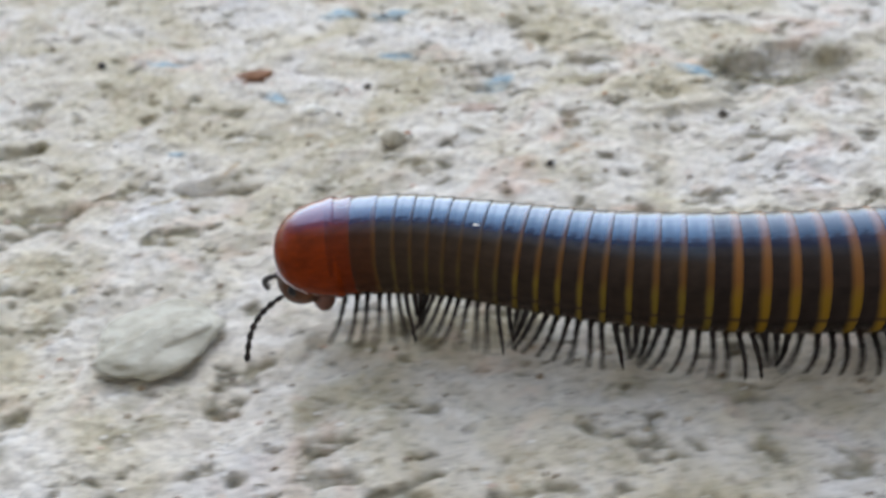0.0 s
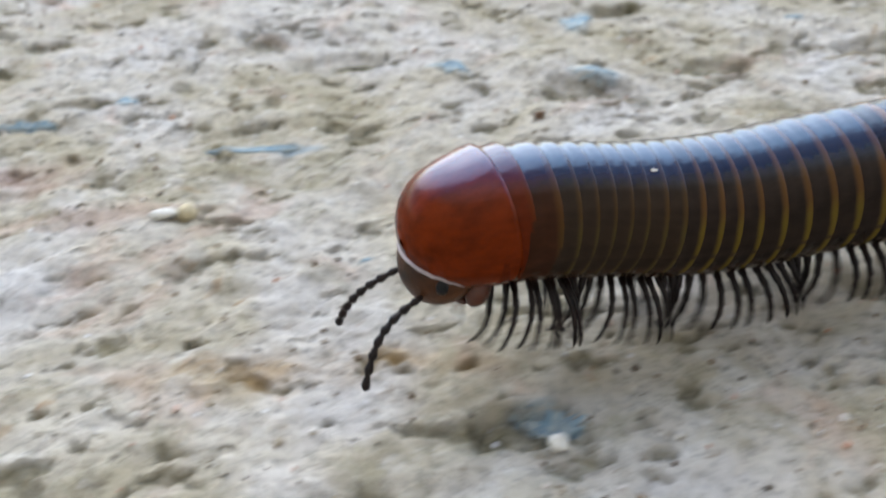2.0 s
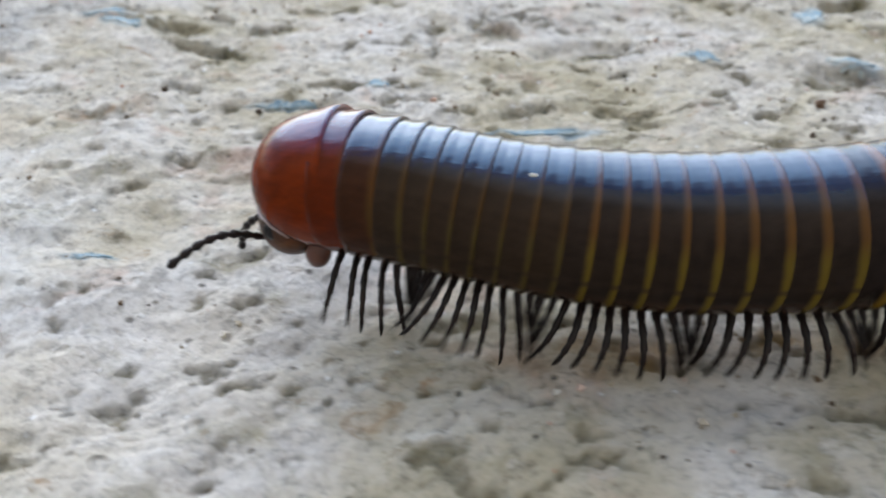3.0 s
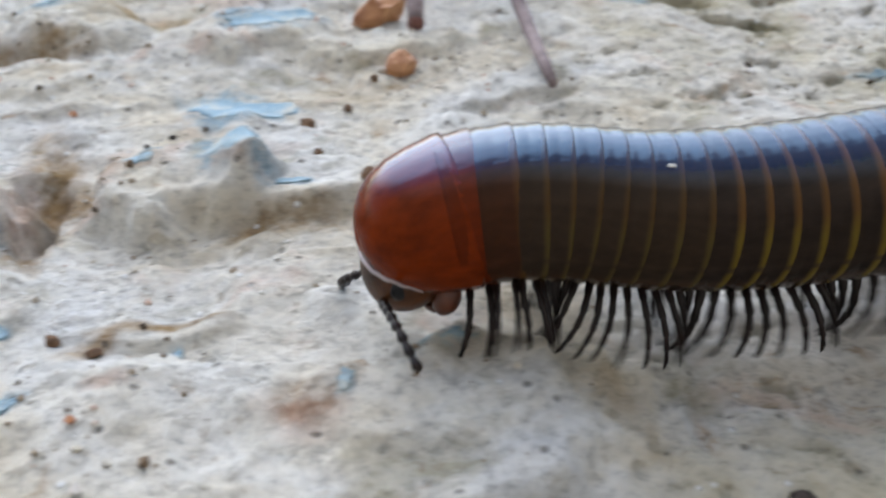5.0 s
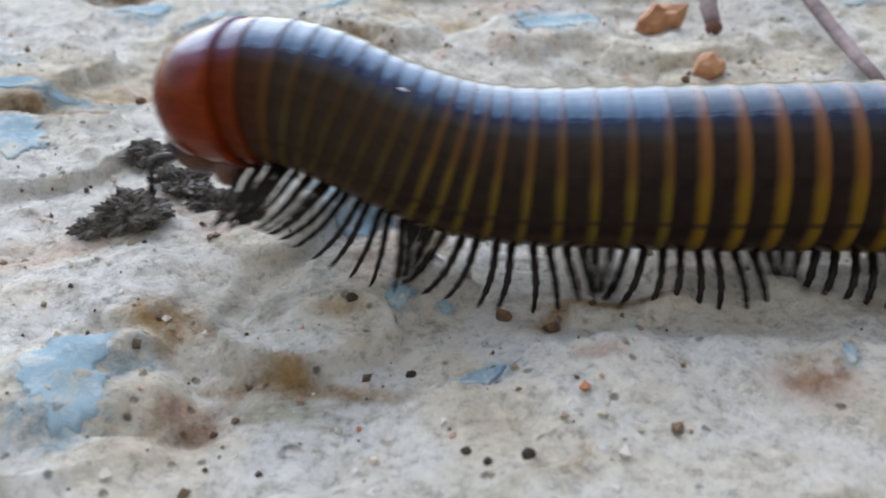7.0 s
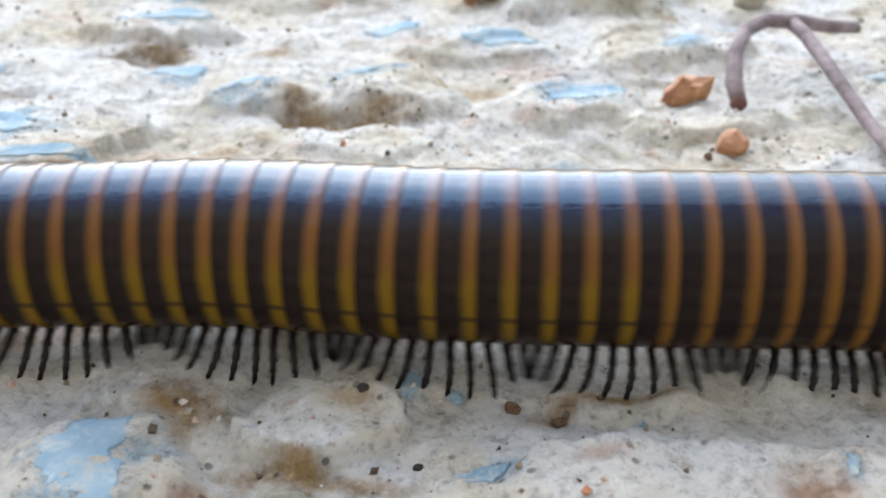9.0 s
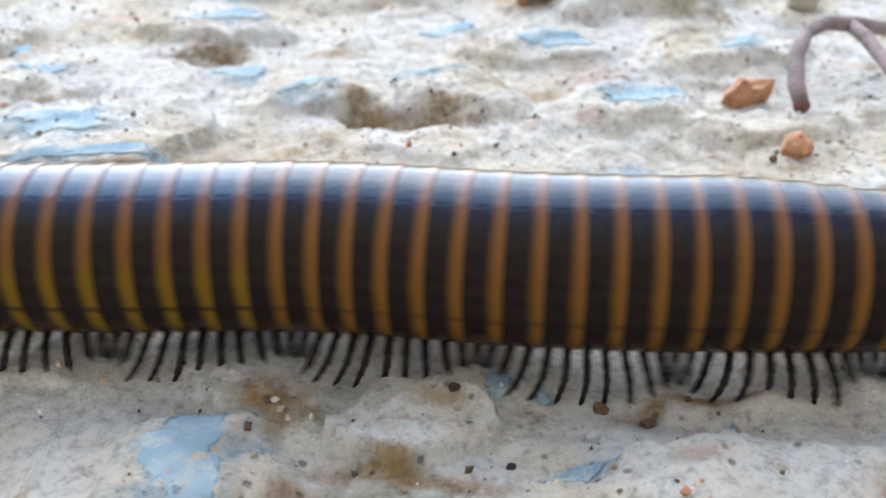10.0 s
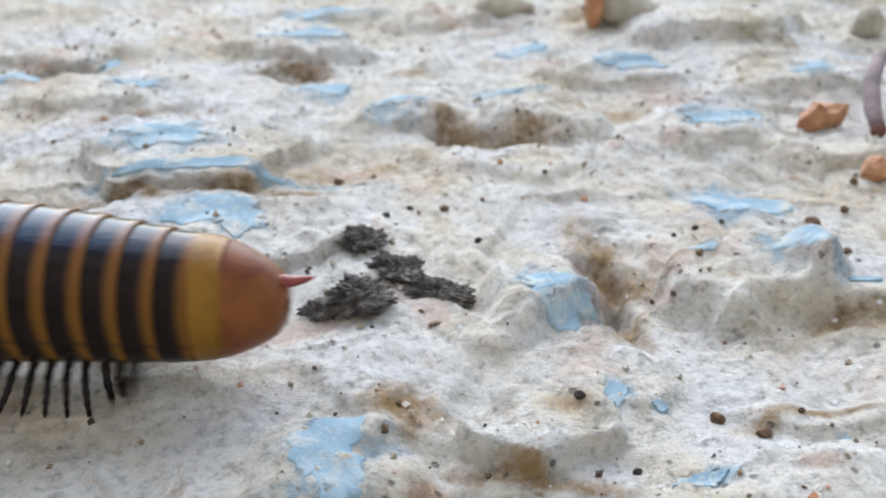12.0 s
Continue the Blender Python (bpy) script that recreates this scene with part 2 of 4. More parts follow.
CHALK = plain("white_chip", (0.58, 0.56, 0.50), (0.78, 0.76, 0.71), 4.0, 0.6, 0.4, 0.03, 10.0)
PALE = plain("pale_stone", (0.25, 0.235, 0.185), (0.41, 0.395, 0.34), 3.0, 0.85, 0.3, 0.06, 9.0)
CREAM = plain("cream_pebble", (0.42, 0.34, 0.20), (0.60, 0.53, 0.36), 4.0, 0.6, 0.4, 0.03, 10.0)
SOOT = plain("black_crumb", (0.018, 0.014, 0.012), (0.07, 0.05, 0.04), 9.0, 0.8, 0.3, 0.03, 14.0)
RUST = plain("rusty_pebble", (0.17, 0.085, 0.05), (0.34, 0.19, 0.12), 5.0, 0.75, 0.3, 0.03, 10.0)
TIP = plain("broken_end", (0.08, 0.035, 0.03), (0.22, 0.10, 0.075), 9.0, 0.8, 0.3, 0.03, 14.0)
BARK = plain("twig_bark", (0.13, 0.095, 0.095), (0.30, 0.235, 0.235), 4.0, 0.75, 0.35, 0.03, 12.0)
WALL = plain("pale_plaster", (0.34, 0.31, 0.27), (0.46, 0.43, 0.38), 0.05, 0.9, 0.2, 0.2, 0.6)


# ---- building helpers ----
def mesh_of(name, verts, faces, materials, smooth=True):
    """A mesh from vertices in centimetres."""
    data = bpy.data.meshes.new(name)
    data.from_pydata([tuple(c * CM for c in v) for v in verts], [], faces)
    for m in materials if isinstance(materials, (list, tuple)) else [materials]:
        data.materials.append(m)
    data.polygons.foreach_set("use_smooth", [smooth] * len(data.polygons))
    data.update()
    return data


def part(name, data, parent, label=""):
    ob = new(name, data)
    ob.parent = parent
    return tagged(ob, label) if label else ob


def lathe(profile, around=28, squash=1.0, flat=0.0):
    """Rings of (x, radius) about the x axis; flat draws in the underside."""
    verts, faces = [], []
    for x, r in profile:
        for k in range(around):
            a = 2 * math.pi * k / around
            c, s = math.cos(a), math.sin(a)
            verts.append((x, r * squash * s, r * c * (1 - flat * max(0.0, -c) ** 3)))
    for i in range(len(profile) - 1):
        for k in range(around):
            j = (k + 1) % around
            faces.append((i * around + k, i * around + j, (i + 1) * around + j, (i + 1) * around + k))
    faces.append(tuple(range(around)))
    faces.append(tuple(reversed(range((len(profile) - 1) * around, len(profile) * around))))
    return verts, faces


def tube(points, radii, around=8):
    """A tapering tube along points."""
    verts, faces = [], []
    for i, p in enumerate(points):
        a, b = Vector(points[max(i - 1, 0)]), Vector(points[min(i + 1, len(points) - 1)])
        way = (b - a).normalized()
        side = way.cross(Vector((0.3, 0.2, 1)) if abs(way.z) < 0.9 else Vector((1, 0, 0))).normalized()
        up = side.cross(way)
        for k in range(around):
            g = 2 * math.pi * k / around
            verts.append(tuple(Vector(p) + (side * math.cos(g) + up * math.sin(g)) * radii[i]))
    n = len(points)
    for i in range(n - 1):
        for k in range(around):
            j = (k + 1) % around
            faces.append((i * around + k, i * around + j, (i + 1) * around + j, (i + 1) * around + k))
    faces.append(tuple(reversed(range(around))))
    faces.append(tuple(range((n - 1) * around, n * around)))
    return verts, faces


def blob(rx, ry, rz, centre=(0, 0, 0), turn=0.0, rings=14, around=24):
    """An ellipsoid, pitched by turn degrees about y."""
    verts, faces = [], []
    c, s = math.cos(radians(turn)), math.sin(radians(turn))
    for i in range(1, rings):
        a = math.pi * i / rings
        for k in range(around):
            b = 2 * math.pi * k / around
            x, y, z = rx * math.cos(a), ry * math.sin(a) * math.cos(b), rz * math.sin(a) * math.sin(b)
            verts.append((centre[0] + x * c + z * s, centre[1] + y, centre[2] - x * s + z * c))
    for i in range(rings - 2):
        for k in range(around):
            j = (k + 1) % around
            faces.append((i * around + k, (i + 1) * around + k, (i + 1) * around + j, i * around + j))
    verts += [(centre[0] + rx * c, centre[1], centre[2] - rx * s), (centre[0] - rx * c, centre[1], centre[2] + rx * s)]
    for k in range(around):
        j = (k + 1) % around
        faces.append((len(verts) - 2, k, j))
        faces.append((len(verts) - 1, (rings - 2) * around + j, (rings - 2) * around + k))
    return verts, faces


# ---- ground ----
def lattice(x, y, seed):
    """Smooth value noise on arrays, one cell a unit."""
    xi, yi = np.floor(x).astype(np.int64), np.floor(y).astype(np.int64)
    u, v = x - xi, y - yi
    u, v = u * u * u * (u * (6 * u - 15) + 10), v * v * v * (v * (6 * v - 15) + 10)

    def corner(a, b):
        h = (a * 374761393 + b * 668265263 + seed * 362437) & 0x7FFFFFFF
        h = ((h ^ (h >> 13)) * 1274126177) & 0x7FFFFFFF
        return ((h ^ (h >> 16)) & 0xFFFF) / 65535.0

    top = corner(xi, yi) * (1 - u) + corner(xi + 1, yi) * u
    low = corner(xi, yi + 1) * (1 - u) + corner(xi + 1, yi + 1) * u
    return top * (1 - v) + low * v - 0.5


def fractal(x, y, size, octaves, seed, keep=0.5):
    total, weight = 0.0, 1.0
    for k in range(octaves):
        turn = 0.7 * k
        a, b = x * math.cos(turn) - y * math.sin(turn), x * math.sin(turn) + y * math.cos(turn)
        total = total + weight * lattice(a / size, b / size, seed + k)
        size, weight = size * 0.5, weight * keep
    return total


# Swellings and hollows: x, y, half width, half depth, turn, height, softness of the edge.
SLABS = [(-16.0, -0.54, 1.15, 0.74, 4, 0.17, 0.06), (-15.6, -2.0, 1.25, 0.62, -6, 0.13, 0.10), (-12.85, -2.95, 0.52, 0.50, 10, 0.31, 0.36),
         (-11.15, -2.70, 0.74, 0.44, 12, 0.34, 0.22), (-10.2, -2.75, 0.7, 0.35, -8, 0.20, 0.35), (-12.65, 0.62, 0.85, 0.45, -10, 0.21, 0.45),
         (-14.15, 0.55, 0.60, 0.38, 8, 0.14, 0.40), (-10.8, 0.40, 0.75, 0.48, 12, 0.17, 0.40), (-13.02, -4.60, 0.52, 0.34, -8, 0.18, 0.09),
         (-10.7, -5.65, 2.1, 0.82, 9, 0.12, 0.10), (-13.2, -3.45, 0.45, 0.22, 0, 0.08, 0.4), (-14.2, -4.88, 0.44, 0.46, -12, 0.15, 0.5), (-11.2, -4.42, 0.55, 0.14, -4, 0.06, 0.3), (-9.6, -0.1, 0.8, 0.35, 0, 0.14, 0.4)]
RIDGES = [(-15.4, 2.75, 0.9, 0.42, 5, 0.30, 0.25), (-17.6, 0.95, 0.8, 0.40, -6, 0.22, 0.25), (-11.6, 1.95, 0.9, 0.45, -6, 0.26, 0.25), (-9.6, 1.85, 0.8, 0.5, 10, 0.30, 0.3),
          (-10.2, 3.5, 1.3, 0.55, 4, 0.42, 0.3), (-18.6, 2.6, 1.0, 0.5, 4, 0.25, 0.25), (-14.2, 4.2, 1.1, 0.5, 0, 0.25, 0.3), (3.40, -2.45, 0.42, 0.36, 15, 0.12, 0.25),
          (8.6, 2.2, 0.8, 0.5, -25, 0.15, 0.15), (-5.2, -1.15, 0.5, 0.18, -5, 0.08, 0.2), (-3.1, 1.0, 0.9, 0.4, 5, 0.12, 0.4), (5.4, 0.9, 0.8, 0.5, 0, 0.10, 0.4)]
HOLLOWS = [(-12.33, -2.5, 0.20, 0.60, -6, -0.20, 0.4), (-13.8, -5.0, 0.42, 0.42, 0, -0.14, 0.4), (-13.3, 0.05, 0.55, 0.18, -8, -0.16, 0.5), (-15.5, 1.85, 0.36, 0.24, 0, -0.16, 0.5),
           (-18.1, 1.9, 0.40, 0.26, 0, -0.18, 0.4), (10.3, 2.75, 0.85, 0.48, 12, -0.24, 0.3), (7.75, 3.31, 0.24, 0.10, 0, -0.12, 0.4), (0.72, 1.27, 0.30, 0.17, 25, -0.14, 0.4),
           (3.4, 0.25, 0.42, 0.10, 0, -0.10, 0.5), (0.18, -0.72, 0.42, 0.22, -8, -0.13, 0.4), (-2.3, 0.05, 0.52, 0.22, 0, -0.10, 0.5), (-0.8, -5.42, 0.32, 0.20, 8, -0.12, 0.4)]
DENTS = [(-6.05, -0.15, 0.34, 0.14, -8, -0.12, 0.4), (-4.9, -0.88, 0.26, 0.11, 14, -0.10, 0.4), (-6.5, 0.40, 0.26, 0.20, 0, -0.14, 0.4), (-5.3, -2.62, 0.32, 0.09, 8, -0.06, 0.5),
         (-3.25, 0.5, 0.27, 0.14, -4, -0.08, 0.5), (3.25, 0.3, 0.4, 0.15, 5, -0.08, 0.5), (2.15, -4.0, 0.36, 0.2, 0, -0.10, 0.5), (-8.6, -1.45, 0.5, 0.14, 8, -0.10, 0.5),
         (-12.22, -3.15, 0.15, 0.36, 8, -0.16, 0.4), (-10.8, -3.5, 0.35, 0.14, 0, -0.06, 0.5), (1.5, -0.15, 0.34, 0.13, 12, -0.08, 0.5), (6.5, 2.7, 0.3, 0.12, -10, -0.08, 0.4)]


def ledge(x, y):
    """Flaked layers: level tops that break off in short uneven scarps."""
    q = 4.2 * fractal(x, y, 2.4, 4, 3, 0.48) + 20
    k = np.clip((q - np.floor(q) - 0.66) / 0.34, 0, 1)
    return np.floor(q) - 20 + k * k * (3 - 2 * k) + 0.25 * (q - np.floor(q))


def bites(x, y):
    """Small sharp pits, 0 to 1."""
    damp = 0.15 + 0.85 / (1 + np.exp(np.clip(-(x + 7.5) * 1.5, -30, 30)))
    damp = damp * np.clip(4 - np.maximum(np.abs(x + 4) - 16, 0), 0, 1) * np.clip(5 - np.maximum(np.abs(y) - 6, 0), 0, 1)
    return damp * np.clip((fractal(x, y * 1.5, 0.30, 4, 41, 0.6) - 0.36) / 0.12, 0, 1)


def relief(x, y):
    """The ground's height in centimetres at x, y."""
    near = np.exp(-((np.maximum(np.abs(x + 4) - 18, 0) / 9) ** 2 + (np.maximum(np.abs(y) - 10, 0) / 9) ** 2))
    rough = 0.55 + 0.45 / (1 + np.exp(np.clip((x + 7.0) * 1.2, -30, 30)))
    z = 0.085 * rough * fractal(x, y, 0.7, 3, 11) + (0.070 - 0.040 * rough) * fractal(x, y, 0.24, 4, 23, 0.64)
    z = z + 0.060 * rough * ledge(x, y)
    # creased crests between the swellings
    z = z + 0.07 * rough * (0.16 - np.abs(fractal(x, y, 0.9, 3, 131, 0.5)))
    z = z - 0.055 * bites(x, y)
    z = z * (0.5 + 0.5 * near)
    wob_x, wob_y = 0.6 * fractal(x, y, 0.7, 4, 57, 0.45), 0.6 * fractal(x, y, 0.7, 4, 71, 0.45)
    # the hollows have more ragged rims than the swellings
    nib_x, nib_y = 0.30 * fractal(x, y, 0.22, 3, 59, 0.6), 0.30 * fractal(x, y, 0.22, 3, 73, 0.6)
    for cx, cy, rx, ry, turn, high, soft in SLABS + [(*r[:5], r[5] * 0.5, r[6]) for r in RIDGES] + HOLLOWS + DENTS:
        c, s = math.cos(radians(turn)), math.sin(radians(turn))
        dx, dy = x - cx, y - cy
        u, v = (dx * c + dy * s) / rx, (-dx * s + dy * c) / ry
        nib = 1.0 if high < 0 else 0.0
        d = np.sqrt((u + wob_x + nib * nib_x) ** 2 + (v + wob_y + nib * nib_y) ** 2)
        k = np.clip((1 + 0.7 * soft - d) / (1.4 * soft), 0, 1)
        z = z + high * k * k * (3 - 2 * k)
    return z - 0.05


def height(x, y):
    return float(relief(np.array([float(x)]), np.array([float(y)]))[0])


def spread(low, high, step, far):
    """Even steps from low to high, then ever longer ones out to far on both sides."""
    middle = list(np.arange(low, high + step / 2, step))
    out, gap, at = [], step, 0.0
    while at < far:
        gap *= 1.35
        at += gap
        out.append(at)
    return np.array([low - d for d in reversed(out)] + middle + [middle[-1] + d for d in out])


# Blue limewash left on the high spots: x, y, half width, half depth, turn.
WASH_DRY = [(-17.07, 1.24, 0.27, 0.2, 4), (-16.35, -0.48, 0.50, 0.30, 5), (-15.85, -1.12, 0.86, 0.12, 3), (-15.55, -1.9, 0.52, 0.30, -4), (-14.99, 1.36, 0.33, 0.22, 0), (-14.19, 0.71, 0.27, 0.28, -20),
            (-13.0, 1.02, 0.34, 0.34, 25), (-15.42, 2.88, 0.57, 0.28, 0), (-12.67, 2.71, 0.35, 0.2, 0), (-11.5, 1.98, 0.46, 0.24, -5), (-15.42, 4.1, 0.65, 0.26, 0), (-17.66, 2.04, 0.2, 0.24, 0),
            (-18.53, 1.66, 0.30, 0.26, 0), (-10.8, 0.46, 0.34, 0.24, 15), (-10.9, -1.15, 0.48, 0.28, -6), (-11.47, -2.39, 0.19, 0.15, 10), (-10.74, -2.64, 0.27, 0.2, -24)]
WASH_MORE = [(-10.36, -2.9, 0.12, 0.06, 0), (-12.70, -3.14, 0.32, 0.26, -12), (-12.40, -4.19, 0.10, 0.12, 0), (-12.12, -4.27, 0.06, 0.06, 0), (-9.39, 1.79, 0.23, 0.2, 0), (-14.22, -4.95, 0.27, 0.42, -12),
             (-12.0, -5.02, 0.19, 0.11, 22), (-11.01, -4.66, 0.05, 0.11, -10), (-9.99, -5.2, 0.05, 0.08, 0), (-11.5, -2.36, 0.17, 0.12, 0), (-10.53, 0.6, 0.3, 0.3, 0), (-9.45, -4.83, 0.16, 0.08, -6),
             (-15.39, -2.0, 0.25, 0.3, 0), (-8.9, 2.6, 0.3, 0.2, 0), (-7.4, 0.9, 0.25, 0.15, 0)]
WASH_DAMP = [(4.2, 5.19, 0.28, 0.16, 0), (5.07, 5.14, 0.3, 0.1, 0), (9.25, 2.75, 0.46, 0.10, -38), (6.61, 2.84, 0.22, 0.14, 0), (3.74, 2.36, 0.14, 0.1, 0), (1.82, 3.76, 0.24, 0.1, 0), (-1.05, 1.94, 0.24, 0.22, -20),
             (0.22, 0.93, 0.13, 0.28, -25), (-1.2, -0.2, 0.2, 0.13, -5), (-0.38, -2.46, 0.22, 0.14, 12), (0.68, -3.2, 0.2, 0.12, 8), (0.25, -0.40, 0.26, 0.13, -8), (-3.0, -1.79, 0.45, 0.06, 2)]
WASH_LAST = [(-0.62, -5.30, 0.24, 0.09, -8), (-5.23, -1.36, 0.31, 0.05, 0), (-4.4, -0.83, 0.11, 0.08, 0), (-7.15, 0.5, 0.25, 0.14, 0), (-6.3, -3.8, 0.14, 0.06, 0), (2.7, 1.1, 0.12, 0.06, 0), (-1.9, -3.6, 0.05, 0.03, 0),
             (5.2, 3.6, 0.2, 0.1, 0), (-4.0, 2.6, 0.3, 0.14, 0), (-6.0, 2.4, 0.26, 0.13, 5)]
# Silt and algae in the hollows; the strips under the scarps also paint shade.
SILT_SHADE = [(-12.24, -3.2, 0.10, 0.28, 6), (-16.0, -1.40, 0.85, 0.09, 3), (-13.25, 0.08, 0.5, 0.16, -8), (-15.5, 1.85, 0.34, 0.2, 0), (-18.1, 1.92, 0.4, 0.24, 0), (-12.3, -2.35, 0.12, 0.30, 0), (-13.0, -4.95, 0.36, 0.05, -14), (-13.82, -4.35, 0.16, 0.14, 0),
        (-13.6, -5.15, 0.12, 0.16, 0), (-10.23, -5.27, 0.13, 0.12, 0), (-12.05, -2.55, 0.2, 0.16, 0), (-11.5, -4.44, 0.06, 0.06, 0), (-11.0, -4.35, 0.22, 0.03, -4), (-16.9, 0.35, 0.3, 0.08, 0), (-10.5, -3.25, 0.3, 0.1, 0)]
ALGAE = [(10.3, 2.75, 0.75, 0.4, 12), (7.75, 3.31, 0.22, 0.08, 0), (0.74, 1.28, 0.26, 0.13, 25), (3.4, 0.25, 0.38, 0.06, 0), (0.2, -0.78, 0.38, 0.15, -8), (-2.3, 0.02, 0.3, 0.1, 0), (-0.85, -5.42, 0.26, 0.14, 8),
         (-6.05, -0.15, 0.3, 0.1, -8), (-4.9, -0.88, 0.22, 0.08, 14), (-6.5, 0.4, 0.22, 0.15, 0), (-3.25, 0.5, 0.24, 0.09, -4), (2.15, -4.0, 0.26, 0.12, 0), (6.55, 2.68, 0.26, 0.06, -10), (1.5, -0.15, 0.3, 0.08, 12)]

# Ochre rust and crumbled brick rubbed into the slab.
OCHRE = [(-13.8, -4.3, 0.15, 0.13, 0), (-13.6, -4.44, 0.10, 0.07, 10), (-11.6, -4.5, 0.12, 0.06, 20), (-12.72, -4.44, 0.11, 0.06, 0), (-11.25, -4.36, 0.24, 0.04, -4), (-13.0, -4.93, 0.34, 0.05, -14),
         (-14.1, 1.9, 0.2, 0.1, 0), (-12.4, -1.9, 0.14, 0.3, 10), (-11.9, 0.9, 0.25, 0.12, 0), (-2.6, -4.9, 0.4, 0.16, 6), (-1.6, -4.75, 0.3, 0.1, 0)]
BRICK = [(-10.3, -5.3, 0.17, 0.15, 0), (3.3, 3.05, 0.26, 0.12, 8), (6.3, 2.1, 0.22, 0.12, 0), (-5.2, -2.3, 0.4, 0.2, 10), (-13.55, -5.12, 0.16, 0.10, 0), (-11.35, -5.0, 0.1, 0.05, 0), (-12.45, -2.6, 0.08, 0.5, 4),
         (-0.5, -2.8, 0.06, 0.05, 0), (-1.4, -1.4, 0.06, 0.04, 0), (0.8, 0.4, 0.08, 0.05, 0)]


def stain(x, y, rows, grow, soft, seed):
    """How strongly each place is covered by the given ragged patches, 0 to 1."""
    total = np.zeros_like(x)
    wx, wy = 0.9 * fractal(x, y, 0.5, 4, seed, 0.65), 0.9 * fractal(x, y, 0.5, 4, seed + 13, 0.65)
    for cx, cy, rx, ry, turn in rows:
        c, s = math.cos(radians(turn)), math.sin(radians(turn))
        dx, dy = x - cx, y - cy
        d = np.sqrt(((dx * c + dy * s) / (rx * grow) + wx) ** 2 + ((-dx * s + dy * c) / (ry * grow) + wy) ** 2)
        total = np.maximum(total, np.clip((1 + soft - d) / (2 * soft), 0, 1))
    return total


def build_ground():
    xs, ys = spread(-20, 12.5, 0.036, 4000), spread(-6.6, 6.5, 0.030, 4000)
    gx, gy = np.meshgrid(xs, ys)
    gz = relief(gx, gy)
    nx, ny = len(xs), len(ys)
    data = bpy.data.meshes.new("ground")
    data.vertices.add(nx * ny)
    data.vertices.foreach_set("co", (np.stack([gx, gy, gz], -1) * CM).ravel())
    i = (np.arange(ny - 1)[:, None] * nx + np.arange(nx - 1)).ravel()
    loops = np.stack([i, i + 1, i + nx + 1, i + nx], -1).ravel()
    data.loops.add(len(loops))
    data.loops.foreach_set("vertex_index", loops)
    data.polygons.add(len(i))
    data.polygons.foreach_set("loop_start", np.arange(len(i)) * 4)
    data.polygons.foreach_set("use_smooth", np.ones(len(i), bool))
    data.materials.append(GROUND)
    data.update(calc_edges=True)
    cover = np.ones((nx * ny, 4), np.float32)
    for k, (rows, grow, soft) in enumerate(((SILT_SHADE, 1.45, 0.45), (ALGAE, 1.35, 0.5), (WASH_DRY + WASH_MORE + WASH_DAMP + WASH_LAST, 1.12, 0.25))):
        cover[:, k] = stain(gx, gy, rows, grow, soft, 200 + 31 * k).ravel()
    # the pits take the algae's dark colour too
    cover[:, 1] = np.maximum(cover[:, 1], 0.75 * bites(gx, gy).ravel())
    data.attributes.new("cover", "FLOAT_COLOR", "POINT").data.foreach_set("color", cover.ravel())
    spilt = np.ones((nx * ny, 4), np.float32)
    for k, rows in enumerate((OCHRE, BRICK)):
        spilt[:, k] = stain(gx, gy, rows, 1.3, 0.5, 330 + 17 * k).ravel()
    data.attributes.new("spilt", "FLOAT_COLOR", "POINT").data.foreach_set("color", spilt.ravel())
    tagged(new("ground", data), "rough weathered cream concrete with chipped pits", "ground", kind="structure")


build_ground()


def build_wall():
    """An unseen wall added behind the camera: keeps light to the far side, bounces fill."""
    x0, x1, y0, y1, z0, z1 = -400, 400, -44, -24, -5, 260
    v = [(x0, y0, z0), (x1, y0, z0), (x1, y1, z0), (x0, y1, z0), (x0, y0, z1), (x1, y0, z1), (x1, y1, z1), (x0, y1, z1)]
    q = [(3, 2, 1, 0), (4, 5, 6, 7), (0, 1, 5, 4), (1, 2, 6, 5), (2, 3, 7, 6), (3, 0, 4, 7)]
    tagged(new("added_wall", mesh_of("added_wall", v, q, WALL, False)), "added unseen wall of plain pale grey plaster", "wall", kind="structure")


build_wall()

